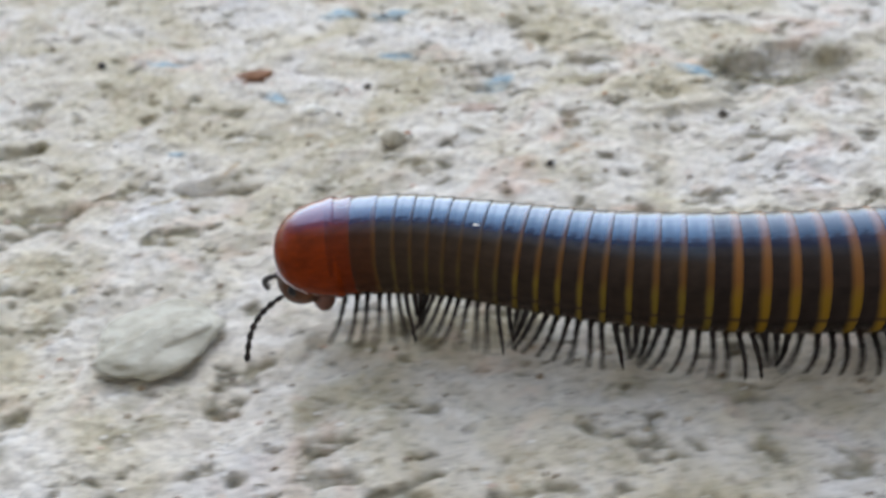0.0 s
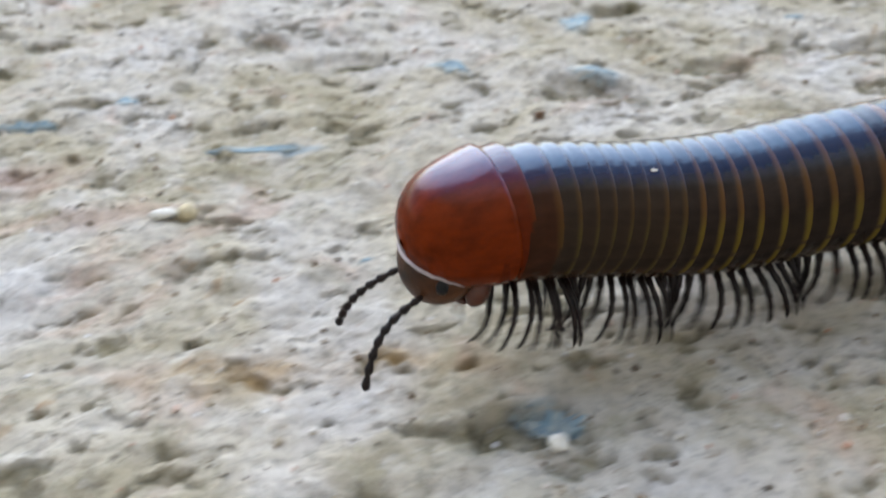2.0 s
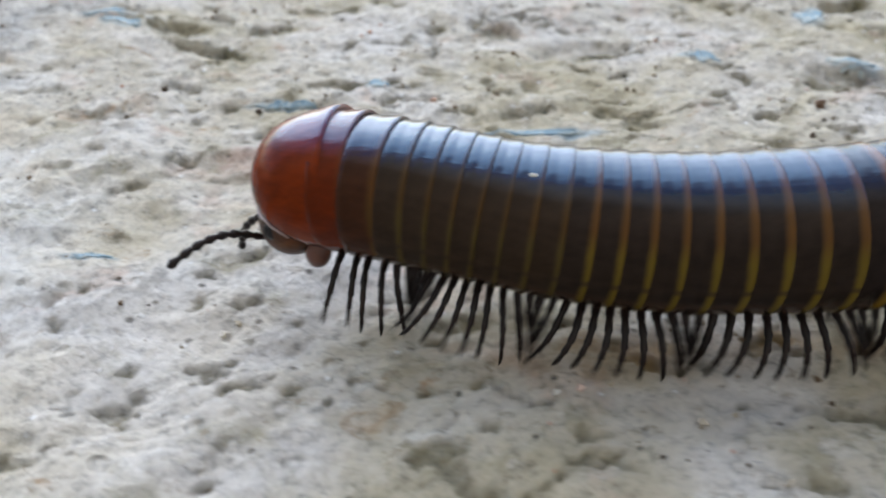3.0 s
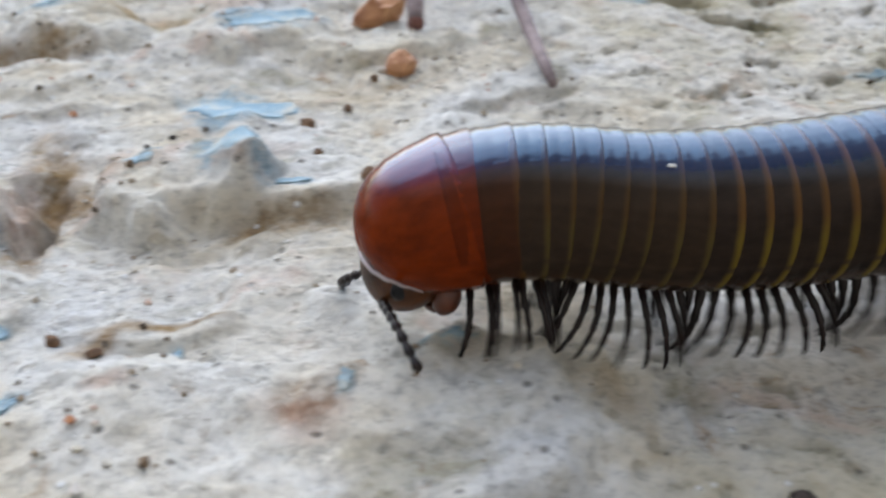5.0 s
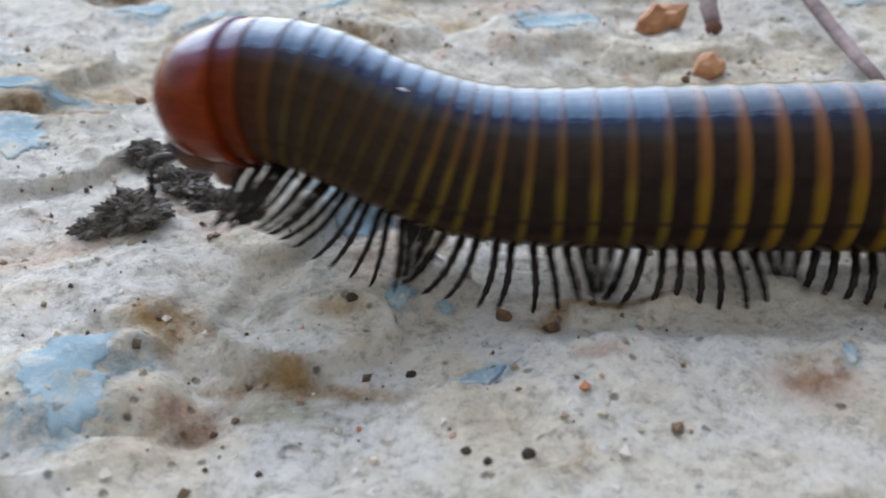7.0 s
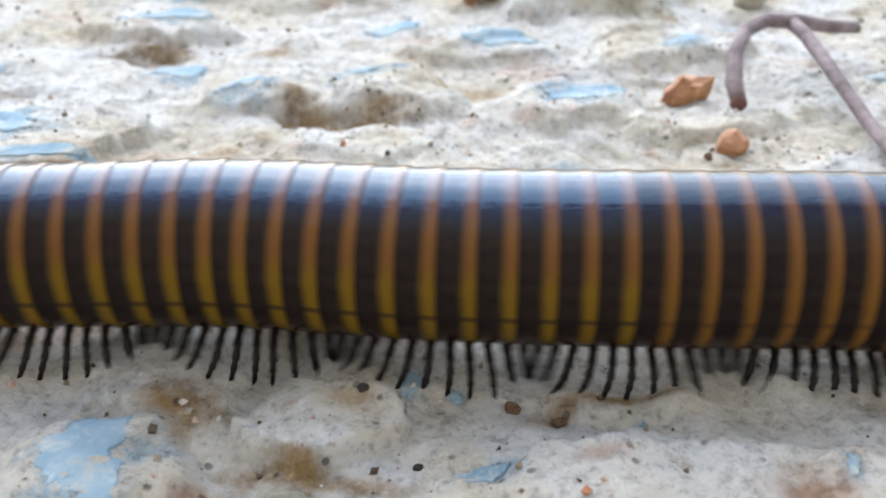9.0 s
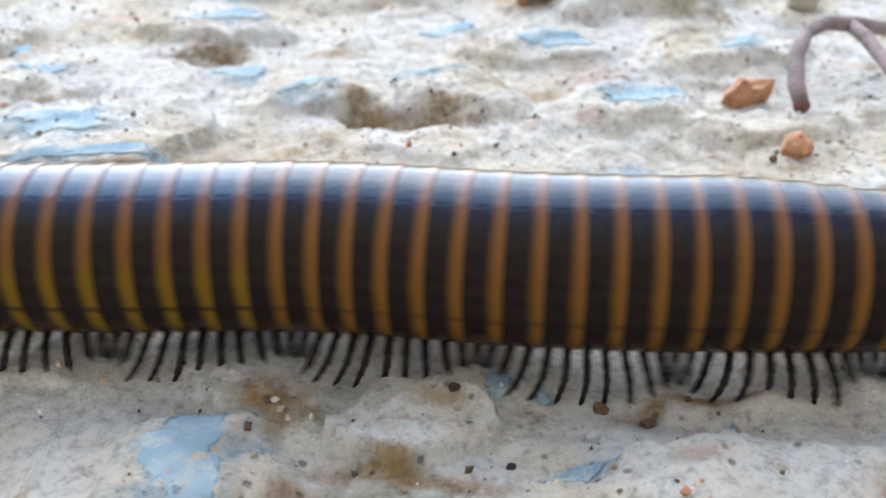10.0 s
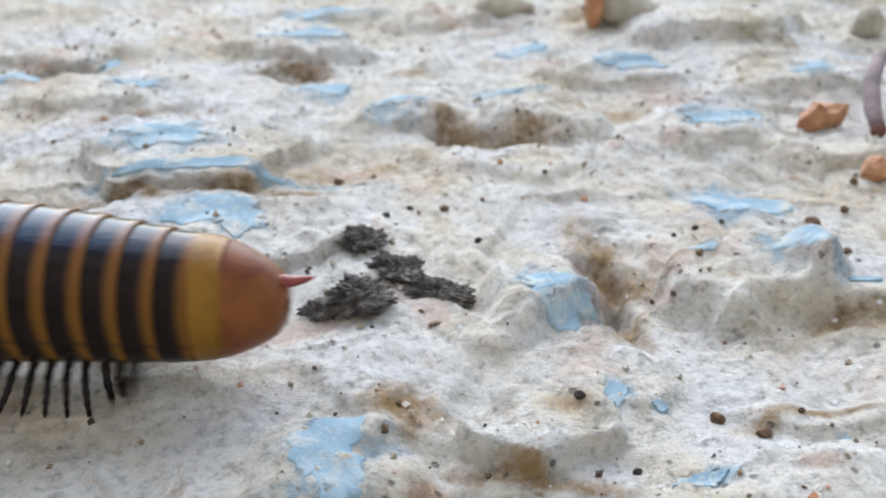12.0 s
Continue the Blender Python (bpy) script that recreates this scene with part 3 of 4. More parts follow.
# ---- things on the ground ----
def patch(name, x, y, rx, ry, turn, proud, skin, seed):
    """A thin uneven-edged coat that follows the ground and stands a little proud of it."""
    rng = random.Random(seed)
    spin = [rng.uniform(0, 6.28) for _ in range(4)]
    c, s = math.cos(radians(turn)), math.sin(radians(turn))
    around, rows = 96, (0.0, 0.12, 0.24, 0.36, 0.48, 0.6, 0.72, 0.84, 0.94, 1.0)
    us, vs = [], []
    for r in rows:
        for k in range(around):
            a = 2 * math.pi * k / around
            ragged = sum(noise.noise(Vector((math.cos(a) * f, math.sin(a) * f, seed * 0.37))) / (1 + k) for k, f in enumerate((1.6, 3.5, 7.0)))
            edge = 1 + 0.40 * ragged + 0.14 * math.sin(2 * a + spin[0]) + 0.10 * math.sin(3 * a + spin[1]) + 0.07 * math.sin(5 * a + spin[2]) + 0.05 * math.sin(9 * a + spin[3]) + 0.05 * math.sin(17 * a + spin[0] * 3)
            u, v = rx * r * edge * math.cos(a), ry * r * edge * math.sin(a)
            us.append(u * c - v * s + x)
            vs.append(u * s + v * c + y)
    us, vs = np.array(us), np.array(vs)
    hs = sum(relief(us + 0.07 * a, vs + 0.07 * b) for a, b in ((0, 0), (1, 0), (-1, 0), (0, 1), (0, -1))) / 5
    lift = [proud] * 8 + [proud * 0.8, -0.03]
    base = Vector((x, y, height(x, y)))
    verts = [(u - base.x, v - base.y, h + lift[n // around] - base.z) for n, (u, v, h) in enumerate(zip(us, vs, hs))]
    faces = [(i * around + k, i * around + (k + 1) % around, (i + 1) * around + (k + 1) % around, (i + 1) * around + k) for i in range(len(rows) - 1) for k in range(around)]
    ob = new(name, mesh_of(name, verts, [tuple(reversed(f)) for f in faces], skin))
    ob.matrix_basis = Matrix.Translation(base * CM)
    bm = bmesh.new()
    bm.from_mesh(ob.data)
    bmesh.ops.remove_doubles(bm, verts=bm.verts, dist=1e-6)
    bmesh.ops.recalc_face_normals(bm, faces=bm.faces)
    bm.to_mesh(ob.data)
    bm.free()
    return ob


def lump(name, x, y, rx, ry, rz, turn, skin, seed, sunk=0.25, sharp=0.35, detail=3, round_off=True):
    """A small irregular stone, partly bedded in the ground."""
    bm = bmesh.new()
    bmesh.ops.create_icosphere(bm, subdivisions=detail, radius=1.0)
    off = Vector((seed * 3.1, seed * 1.7, seed * 0.9))
    for v in bm.verts:
        n = noise.noise(v.co * 1.1 + off) + 0.5 * noise.noise(v.co * 2.6 + off)
        v.co *= 1 + sharp * n
        v.co = Vector((v.co.x * rx, v.co.y * ry, v.co.z * rz)) * CM
    data = bpy.data.meshes.new(name)
    bm.to_mesh(data)
    bm.free()
    data.materials.append(skin)
    data.polygons.foreach_set("use_smooth", [round_off] * len(data.polygons))
    ob = new(name, data)
    ob.matrix_basis = pose(x * CM, y * CM, (height(x, y) + rz * (1 - 2 * sunk)) * CM, 0, 0, turn)
    return ob


def clump(name, x, y, rx, ry, rz, turn, skin, seed):
    """A rough, crumbly lump in one piece."""
    bm = bmesh.new()
    bmesh.ops.create_icosphere(bm, subdivisions=5, radius=1.0)
    off = Vector((seed * 2.3, seed * 0.7, seed * 1.9))
    for v in bm.verts:
        p = v.co.copy()
        n = 0.5 * noise.noise(p * 1.6 + off) + 0.55 * abs(noise.noise(p * 3.6 + off)) + 0.30 * abs(noise.noise(p * 8.0 + off)) + 0.14 * noise.noise(p * 17.0 + off)
        p *= 0.72 + n
        v.co = Vector((p.x * rx, p.y * ry, p.z * rz)) * CM
    data = bpy.data.meshes.new(name)
    bm.to_mesh(data)
    bm.free()
    data.materials.append(skin)
    ob = new(name, data)
    ob.matrix_basis = pose(x * CM, y * CM, (height(x, y) + rz * 0.45) * CM, 0, 0, turn)
    return ob


for k, (x, y, rx, ry, turn) in enumerate(WASH_DRY + WASH_MORE + WASH_DAMP + WASH_LAST):
    tagged(patch("paint_flake", x, y, rx * 0.85, ry * 0.85, turn, 0.016, BLUE_SOUND if k < len(WASH_DRY) + 6 else BLUE, 100 + k), "worn pale blue limewash flake clinging to concrete", "paint flake", "blue limewash flakes")
tagged(lump("pebble", -9.6, 0.66, 0.21, 0.16, 0.17, 10, SEED, 3, 0.2, 0.9, 2, False), "rough orange-brown pebble on pale concrete", "pebble", "loose pebbles")
tagged(lump("pebble", -9.45, -0.62, 0.14, 0.13, 0.13, 0, SEED, 7, 0.2, 0.5, 2, False), "small round orange pebble", "pebble", "loose pebbles")
tagged(lump("pebble", -11.75, 3.55, 0.13, 0.14, 0.26, 0, SEED, 12, 0.15, 0.2), "upright brown pebble leaning on a grey stone", "pebble", "loose pebbles")
tagged(lump("stone", -11.3, 3.75, 0.42, 0.3, 0.3, 0, STONE, 15, 0.3, 0.4), "rough grey stone bedded in concrete", "stone", "grey stones")
tagged(lump("stone", -12.88, 4.1, 0.4, 0.16, 0.14, -3, STONE, 18, 0.15, 0.15), "flat grey-green stone lying on concrete", "stone", "grey stones")
tagged(lump("pebble", -8.2, 3.5, 0.2, 0.2, 0.24, 0, STONE, 21, 0.2), "olive grey rounded pebble on concrete", "pebble", "loose pebbles")
tagged(lump("pebble", -3.39, -2.95, 0.085, 0.085, 0.085, 0, CREAM, 25, 0.15, 0.2), "tiny round yellowish pebble", "pebble", "loose pebbles")
tagged(lump("pebble", -3.57, -3.0, 0.11, 0.06, 0.05, 10, CHALK, 28, 0.2), "tiny white chip of stone", "pebble", "loose pebbles")
tagged(lump("pebble", -0.62, -5.58, 0.065, 0.065, 0.06, 10, CHALK, 31, 0.2), "small rounded white pebble beside algae", "pebble", "loose pebbles")
tagged(lump("pebble", 4.27, 1.99, 0.11, 0.07, 0.06, 10, CHALK, 34, 0.2), "small white chip of stone on concrete", "pebble", "loose pebbles")
tagged(lump("pebble", 5.36, 1.1, 0.13, 0.11, 0.12, 10, STONE, 37, 0.25), "small tan pebble half bedded in concrete", "pebble", "loose pebbles")
tagged(lump("stone", 3.45, -2.55, 0.58, 0.46, 0.12, 25, PALE, 46, 0.30, 0.35, 4), "pale grey stone bedded flush in concrete", "stone", "grey stones")
# the two at x -11.77 and -11.5 stand in for brownish pits
for k, (x, y, r) in enumerate([(-1.14, -2.74, 0.06), (-0.39, -1.38, 0.06), (-9.96, -1.27, 0.045), (-9.71, -0.74, 0.045), (-11.77, -4.4, 0.05), (-11.5, -4.53, 0.045), (-9.95, -2.4, 0.06), (-9.8, -3.0, 0.07),
                               (-10.3, -1.5, 0.07), (-8.9, -2.6, 0.06), (-10.2, -2.1, 0.04), (1.2, -1.8, 0.05), (6.9, 1.2, 0.05), (-14.6, -0.9, 0.05), (-13.6, -1.4, 0.04)]):
    tagged(lump("crumb", x, y, r, r * 0.8, r * 0.7, 40 * k, DUSK, 50 + k, 0.2, 0.4), "tiny reddish brown crumb of grit", "crumb", "crumbs of grit")
for k, (x, y, rx, ry, rz, turn) in enumerate([(-14.25, -2.28, 0.20, 0.13, 0.10, 15), (-13.95, -2.68, 0.22, 0.13, 0.12, -20), (-13.6, -2.92, 0.26, 0.12, 0.11, -12), (-14.2, -3.2, 0.26, 0.17, 0.14, 5), (-14.5, -3.22, 0.15, 0.1, 0.07, 0)]):
    tagged(clump("dropping", x, y, rx, ry, rz, turn, CRUMB, 80 + k), "dark crumbly dry dropping on concrete", "dropping", "dark crumbly droppings")

# those at x -13.3, -14.1 and -13.9 stand in for small dark pits
for k, (x, y, r) in enumerate([(-12.1, -5.7, 0.026), (-12.0, -5.8, 0.024), (-11.8, -5.78, 0.035), (-12.68, -4.42, 0.035), (-12.35, -4.86, 0.03), (1.0, 3.6, 0.07), (9.3, 1.5, 0.05), (4.9, 2.6, 0.05), (7.2, 0.4, 0.05),
                               (-7.7, -6.0, 0.08), (-11.4, -1.7, 0.032), (-13.3, -2.0, 0.033), (-14.1, -1.7, 0.035), (-13.9, -1.5, 0.03), (-11.6, -1.8, 0.024)]):
    tagged(lump("crumb", x, y, r, r * 0.85, r * 0.7, 55 * k, SOOT, 120 + k, 0.2, 0.4), "tiny blackish crumb of grit", "crumb", "dark crumbs of grit")
tagged(lump("pebble", 3.3, 3.05, 0.24, 0.10, 0.07, 8, RUST, 141, 0.3, 0.4), "flat reddish brown pebble bedded in concrete", "pebble", "loose pebbles")
FIBRE_PATH = [(0.25 - 0.05 * k, 0.05 * math.sin(k * 0.7), 0.03 + 0.06 * math.sin(k * math.pi / 10)) for k in range(11)]
fibre = new("fibre", mesh_of("fibre", *tube(FIBRE_PATH, [0.008] * 11, 6), CREAM))
fibre.matrix_basis = pose(2.95 * CM, -0.02 * CM, (height(2.95, -0.02) + 0.01) * CM, 0, 0, 6)
tagged(fibre, "short pale dry plant fibre curled on concrete", "fibre")


def build_twig():
    twig = new("twig")
    twig.matrix_basis = Matrix.Translation((-8.3 * CM, 0, 0))
    bend = [(-0.98, -0.02, 0.10), (-0.97, 0.25, 0.20), (-0.88, 0.65, 0.34), (-0.68, 1.05, 0.44), (-0.40, 1.30, 0.46), (-0.05, 1.42, 0.40), (0.35, 1.55, 0.30), (0.75, 1.7, 0.22)]
    v, f = tube(bend, [0.075, 0.088, 0.082, 0.076, 0.078, 0.088, 0.072, 0.068], 12)
    part("stem", mesh_of("stem", v, f, BARK), twig, "curved grey-brown stem")
    fork = [(-0.10, 1.42, 0.40), (-0.06, 1.0, 0.40), (-0.04, 0.5, 0.34), (0.0, 0.0, 0.26), (0.04, -0.6, 0.16), (0.08, -1.1, 0.10), (0.10, -1.45, 0.07)]
    v, f = tube(fork, [0.074, 0.074, 0.070, 0.068, 0.064, 0.058, 0.045], 12)
    part("fork", mesh_of("fork", v, f, BARK), twig, "straight grey side shoot")
    part("tip", mesh_of("tip", *blob(0.085, 0.07, 0.08, (-0.98, -0.03, 0.09), 0, 8, 12), TIP), twig, "reddish broken end")
    tagged(twig, "bent dry grey-brown forked twig lying on concrete", "twig")


build_twig()


def build_grit():
    """Loose grains strewn over the slab."""
    rng = np.random.RandomState(9)
    count = 9000
    xs, ys = rng.uniform(-19, 11.5, count), rng.uniform(-6.4, 6, count)
    thick = fractal(xs, ys, 1.3, 2, 91)
    keep = thick + rng.uniform(-0.3, 0.3, count) > 0.0
    xs, ys = xs[keep], ys[keep]
    zs = relief(xs, ys)
    size = 0.010 + 0.030 * rng.rand(len(xs)) ** 3
    unit = np.array([(1, 0, 0), (-1, 0, 0), (0, 1, 0), (0, -1, 0), (0, 0, 1), (0, 0, -1)], float)
    quad = [(0, 2, 4), (2, 1, 4), (1, 3, 4), (3, 0, 4), (2, 0, 5), (1, 2, 5), (3, 1, 5), (0, 3, 5)]
    verts, faces = [], []
    for n, (x, y, z, r) in enumerate(zip(xs, ys, zs, size)):
        turn = np.array(Euler(rng.uniform(0, 6.28, 3)).to_matrix())
        pts = (unit * rng.uniform(0.6, 1.3, (6, 1))) @ turn.T * r + (x, y, z + r * 0.35)
        verts += [tuple(p) for p in pts]
        faces += [tuple(6 * n + i for i in q) for q in quad]
    m = Nodes("loose_grit", 0.85, 0.3)
    geometry = m.node("ShaderNodeNewGeometry")
    colour = m.ramp(geometry.outputs["Random Per Island"], (0.0, (0.05, 0.035, 0.025)), (0.30, (0.20, 0.14, 0.09)), (0.55, (0.42, 0.37, 0.29)), (0.85, (0.66, 0.64, 0.6)), (1.0, (0.45, 0.2, 0.1)))
    tagged(new("grit", mesh_of("grit", verts, faces, m.done(colour), False)), "loose sandy grit strewn over concrete", "grit", kind="stuff")


build_grit()

# ---- millipede ----
RINGS = 63


def radius_of(i):
    """Half the body's height at ring i, counted from the collar."""
    girth = float(np.interp(i, (0, 6, 12, 20, 30, 42, 52), (0.448, 0.448, 0.484, 0.515, 0.548, 0.558, 0.558)))
    tail_end = max(0.0, i - (RINGS - 9)) / 9.0
    return girth * (1 - 0.27 * tail_end ** 1.5)


def pitch_of(i):
    grow = np.interp(i, (0, 1, 2, 3, 6, 7, 12, 14, 17, 22, 30), (0.215, 0.215, 0.160, 0.145, 0.145, 0.165, 0.172, 0.190, 0.205, 0.220, 0.228))
    return float(grow) - 0.025 * max(0.0, (i - RINGS + 6) / 6.0)


def drop_of(i):
    """How far ring i's middle sinks, so that the belly stays level to the tail."""
    return 0.7 * (0.545 - radius_of(i)) if i > RINGS - 10 else 0.0


FRONT = 0.60  # the collar's length, ahead of the first ring
AXIS = [FRONT]
for _i in range(RINGS):
    AXIS.append(AXIS[-1] + pitch_of(_i))


def ring_mesh(i):
    r, p = radius_of(i), pitch_of(i)
    # each ring slips under the one ahead of it; the seams are shallower towards the tail
    deep = 1.0 - 0.45 * min(1.0, max(0.0, (i - 24) / 20.0))
    tuck = 0.105 if i < 2 else 0.05
    prof = [(-1.0 * p, 1 - tuck), (-0.62 * p, 1 - 0.6 * tuck - 0.01), (-0.52 * p, 1 - 0.024 * deep), (-0.36 * p, 1 - 0.015 * deep), (-0.14 * p, 1 - 0.014 * deep), (-0.06 * p, 1 - 0.017 * deep),
            (0.02 * p, 1 - 0.011 * deep), (0.24 * p, 1 - 0.002 * deep), (0.40 * p, 1 + 0.003 * deep), (0.48 * p, 1 + 0.003 * deep), (0.525 * p, 1 - 0.008 * deep), (0.525 * p, 0.95)]
    lean = (radius_of(i + 1) - radius_of(max(i - 1, 0))) / 2
    prof = [(x, (r + lean * x / p) * k) for x, k in prof]
    v, f = lathe(prof, 44, 0.99, 0.03)
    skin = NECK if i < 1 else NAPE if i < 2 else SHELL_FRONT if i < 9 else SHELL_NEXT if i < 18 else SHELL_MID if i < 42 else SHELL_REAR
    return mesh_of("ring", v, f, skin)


def leg_mesh(side, deep, stout):
    """One leg of seven joints from its hip at the origin down and outward to the claw."""
    reach = [(0, 0, 0), (0, 0.06, -0.02), (0, 0.11, -0.05), (0, 0.125, -0.06), (0.003, 0.19, -0.12), (0.004, 0.205, -0.14), (0.004, 0.25, -0.215), (0.002, 0.258, -0.235),
             (-0.004, 0.285, -0.305), (-0.007, 0.29, -0.325), (-0.014, 0.305, -0.39), (-0.024, 0.31, -0.435), (-0.034, 0.312, -0.462)]
    thick = [0.028, 0.033, 0.031, 0.024, 0.030, 0.022, 0.027, 0.019, 0.023, 0.016, 0.018, 0.011, 0.003]
    v, f = tube([(x, side * y * 1.12, z * deep) for x, y, z in reach], [r * stout for r in thick], 7)
    return mesh_of("leg", v, f, LEG)


def antenna_mesh(side):
    """Eight beaded joints, hanging down from the base at the origin."""
    points, thick = [], []
    for k in range(8):
        lo, hi = k / 8.0, (k + 1) / 8.0
        for at, r in ((lo + 0.008, 0.62), (lo + 0.035, 0.85), (hi - 0.035, 1.18), (hi - 0.008, 0.9)):
            bow = math.sin(at * math.pi)
            points.append((-0.10 * bow, side * (0.04 + 0.08 * at) * at, -0.66 * at))
            thick.append(r * (0.026 if k else 0.022))
    points.append((0.0, side * 0.12, -0.67))
    thick.append(0.008)
    v, f = tube(points, thick, 9)
    return mesh_of("antenna", v, f, LEG)


def collar_mesh():
    """The chestnut shield behind the head: blunt, rounded, with a turned rear edge."""
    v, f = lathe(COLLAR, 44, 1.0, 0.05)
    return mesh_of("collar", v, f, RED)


def rim_mesh():
    """A fine pale seam where the face comes out from under the shield."""
    rise, fall = [x for x, _ in COLLAR[:9]], [r for _, r in COLLAR[:9]]
    c, s = math.cos(radians(FACE_TILT)), math.sin(radians(FACE_TILT))
    points = []
    for k in range(41):
        b = radians(-100 + 5 * k)
        for step in range(240):
            a = math.pi * step / 240
            # from the top of the face down over its front
            y = FACE_SIZE[1] * math.sin(a) * math.sin(b)
            x, z = -FACE_SIZE[0] * math.sin(a) * math.cos(b), FACE_SIZE[2] * math.cos(a)
            p = (FACE_AT[0] + x * c + z * s, y, FACE_AT[2] - x * s + z * c)
            if p[0] < 0.05 and math.hypot(p[1], p[2]) > np.interp(p[0], rise, fall) and (p[0] < -0.05 or p[2] < 0):
                points.append(p)
                break
    v, f = tube(points, [0.004 + 0.014 * math.sin(math.pi * k / (len(points) - 1)) for k in range(len(points))], 7)
    return mesh_of("rim", v, f, RIM)


COLLAR = [(-0.515, 0.03), (-0.505, 0.10), (-0.475, 0.19), (-0.42, 0.275), (-0.34, 0.345), (-0.24, 0.395), (-0.12, 0.428), (0.0, 0.449), (0.05, 0.460), (0.085, 0.459), (0.082, 0.41)]
FACE_SIZE, FACE_AT, FACE_TILT = (0.25, 0.31, 0.30), (-0.275, 0, -0.205), 30

millipede = new("millipede")
tagged(millipede, "dark millipede with yellow bands and chestnut collar crawling over concrete", "millipede")
collar = part("collar", collar_mesh(), millipede, "glossy chestnut collar shield")
head = part("head", mesh_of("head", *blob(*FACE_SIZE, FACE_AT, FACE_TILT, 20, 32), FACE), millipede, "dark brown horny face")
part("rim", rim_mesh(), head, "pale seam")
for side in (-1, 1):
    part("eye", mesh_of("eye", *blob(0.06, 0.03, 0.07, (-0.36, side * 0.268, -0.215), 30, 8, 12), EYE), head, "small black eye")
    part("jaw", mesh_of("jaw", *blob(0.085, 0.06, 0.115, (-0.115, side * 0.205, -0.405), 25, 10, 14), JAW), head, "russet jaw lobe")
part("lip", mesh_of("lip", *blob(0.07, 0.17, 0.05, (-0.19, 0, -0.50), 30, 8, 16), JAW), head, "russet lip plate")
feelers = [part("antenna", antenna_mesh(side), head, "beaded black antenna") for side in (-1, 1)]
rings, legs = [], []
LEGS = {(side, k): leg_mesh(side, deep, stout) for side in (-1, 1) for k, (deep, stout) in enumerate(((0.82, 0.78), (0.72, 0.92), (0.62, 1.0)))}
for i in range(RINGS):
    ring = part("ring", ring_mesh(i), millipede)
    rings.append(ring)
    if i > RINGS - 3:
        continue
    for n, dx in enumerate((-0.25, 0.25)):
        for side in (-1, 1):
            leg = part("leg", LEGS[side, 0 if i < 10 else 1 if i < 22 else 2], ring)
            legs.append((leg, i, n, side, dx * pitch_of(i), radius_of(i)))
END = radius_of(RINGS - 1)
TAIL_V, TAIL_F = lathe([(-0.10, END * 0.93), (-0.02, END * 0.985), (0.10, END * 0.96), (0.19, END * 0.89)], 40, 0.96, 0.05)
tail = part("tail", mesh_of("tail", TAIL_V, TAIL_F, AMBER), millipede, "amber last ring")
CAP_V, CAP_F = lathe([(0.15, END * 0.925), (0.20, END * 0.90), (0.30, END * 0.80), (0.41, END * 0.66), (0.50, END * 0.50), (0.545, END * 0.32), (0.56, END * 0.08)], 40, 0.94, 0.05)
part("tail_cap", mesh_of("tail_cap", CAP_V, CAP_F, TAN), tail, "brown rounded tail cap")
part("tail_horn", mesh_of("tail_horn", *tube([(0.42, 0, 0.14), (0.52, 0, 0.165), (0.60, 0, 0.175), (0.67, 0, 0.195), (0.72, 0, 0.215)], [0.07, 0.05, 0.034, 0.024, 0.008], 12), HORN), tail,
     "small pink horn spike")
part("speck", mesh_of("speck", *blob(0.028, 0.012, 0.010, (0.02, -0.20, 0.402), 0, 6, 8), CHALK), rings[7], "white dust speck")

# ---- what moves ----
# The way that the body follows, as x and y in centimetres, from behind the tail to ahead of the head.
TRACK = [(30, -2.4), (12, -2.81), (9.7, -2.78), (7.7, -2.82), (6.2, -2.8), (4.9, -3.02), (3.4, -3.27), (1.6, -3.74), (0.1, -4.23), (-1.7, -4.72), (-4, -4.78), (-5.6, -4.26), (-7, -4.36), (-8.2, -4.37),
         (-9.5, -4.08), (-10.7, -4.01), (-12.2, -3.91), (-13.5, -3.74), (-15, -3.73), (-16.3, -3.67), (-20, -3.6), (-36, -3.2)]
# Where ring seven's middle stands along x, by seconds.
PLACE = [(0, 6.478), (0.5, 4.924), (1, 3.012), (1.5, 1.203), (2, -0.294), (2.5, -1.85), (4.5, -7.492), (5, -8.36), (5.5, -8.903), (6, -9.569), (6.5, -11.178), (7, -12.697), (7.2, -13.065), (9, -18.306),
         (10, -21.19), (10.7, -23.15), (11.3, -24.874), (12, -27.11)]
# How high the front of the body is lifted, how far it draws back, and how far the face nods, by seconds.
RAISE = [(0, 0.218), (0.5, 0.475), (1, 0.559), (1.5, 0.629), (2, 0.486), (2.5, 0.283), (3.5, 0.42), (4.5, 0.603), (5, 0.373), (5.5, 0.529), (6, 0.016), (6.5, 0.063), (7, 0.935), (7.2, 0.647),
         (8, 0.2), (12, 0.2)]
# How far the front sways away from the added wall.
SWAY = [(0, 0.846), (0.5, 0.184), (1, -0.194), (1.5, 0.177), (2, -0.049), (2.5, 0.584), (3.5, 0), (4.5, -0.574), (5, -0.506), (5.5, 0.861), (6, 1.721), (6.5, 0.421), (7, 0.189), (7.2, 0.47),
        (8.2, 0), (12, 0)]
# How far the front feet hang free of the ground.
HANG = [(0, 0.0), (4.9, 0.0), (5.2, 0.5), (5.5, 1.0), (6, 1.0), (6.4, 0.3), (6.7, 0.4), (7, 0.68), (7.4, 0.5), (8, 0.0), (12, 0.0)]
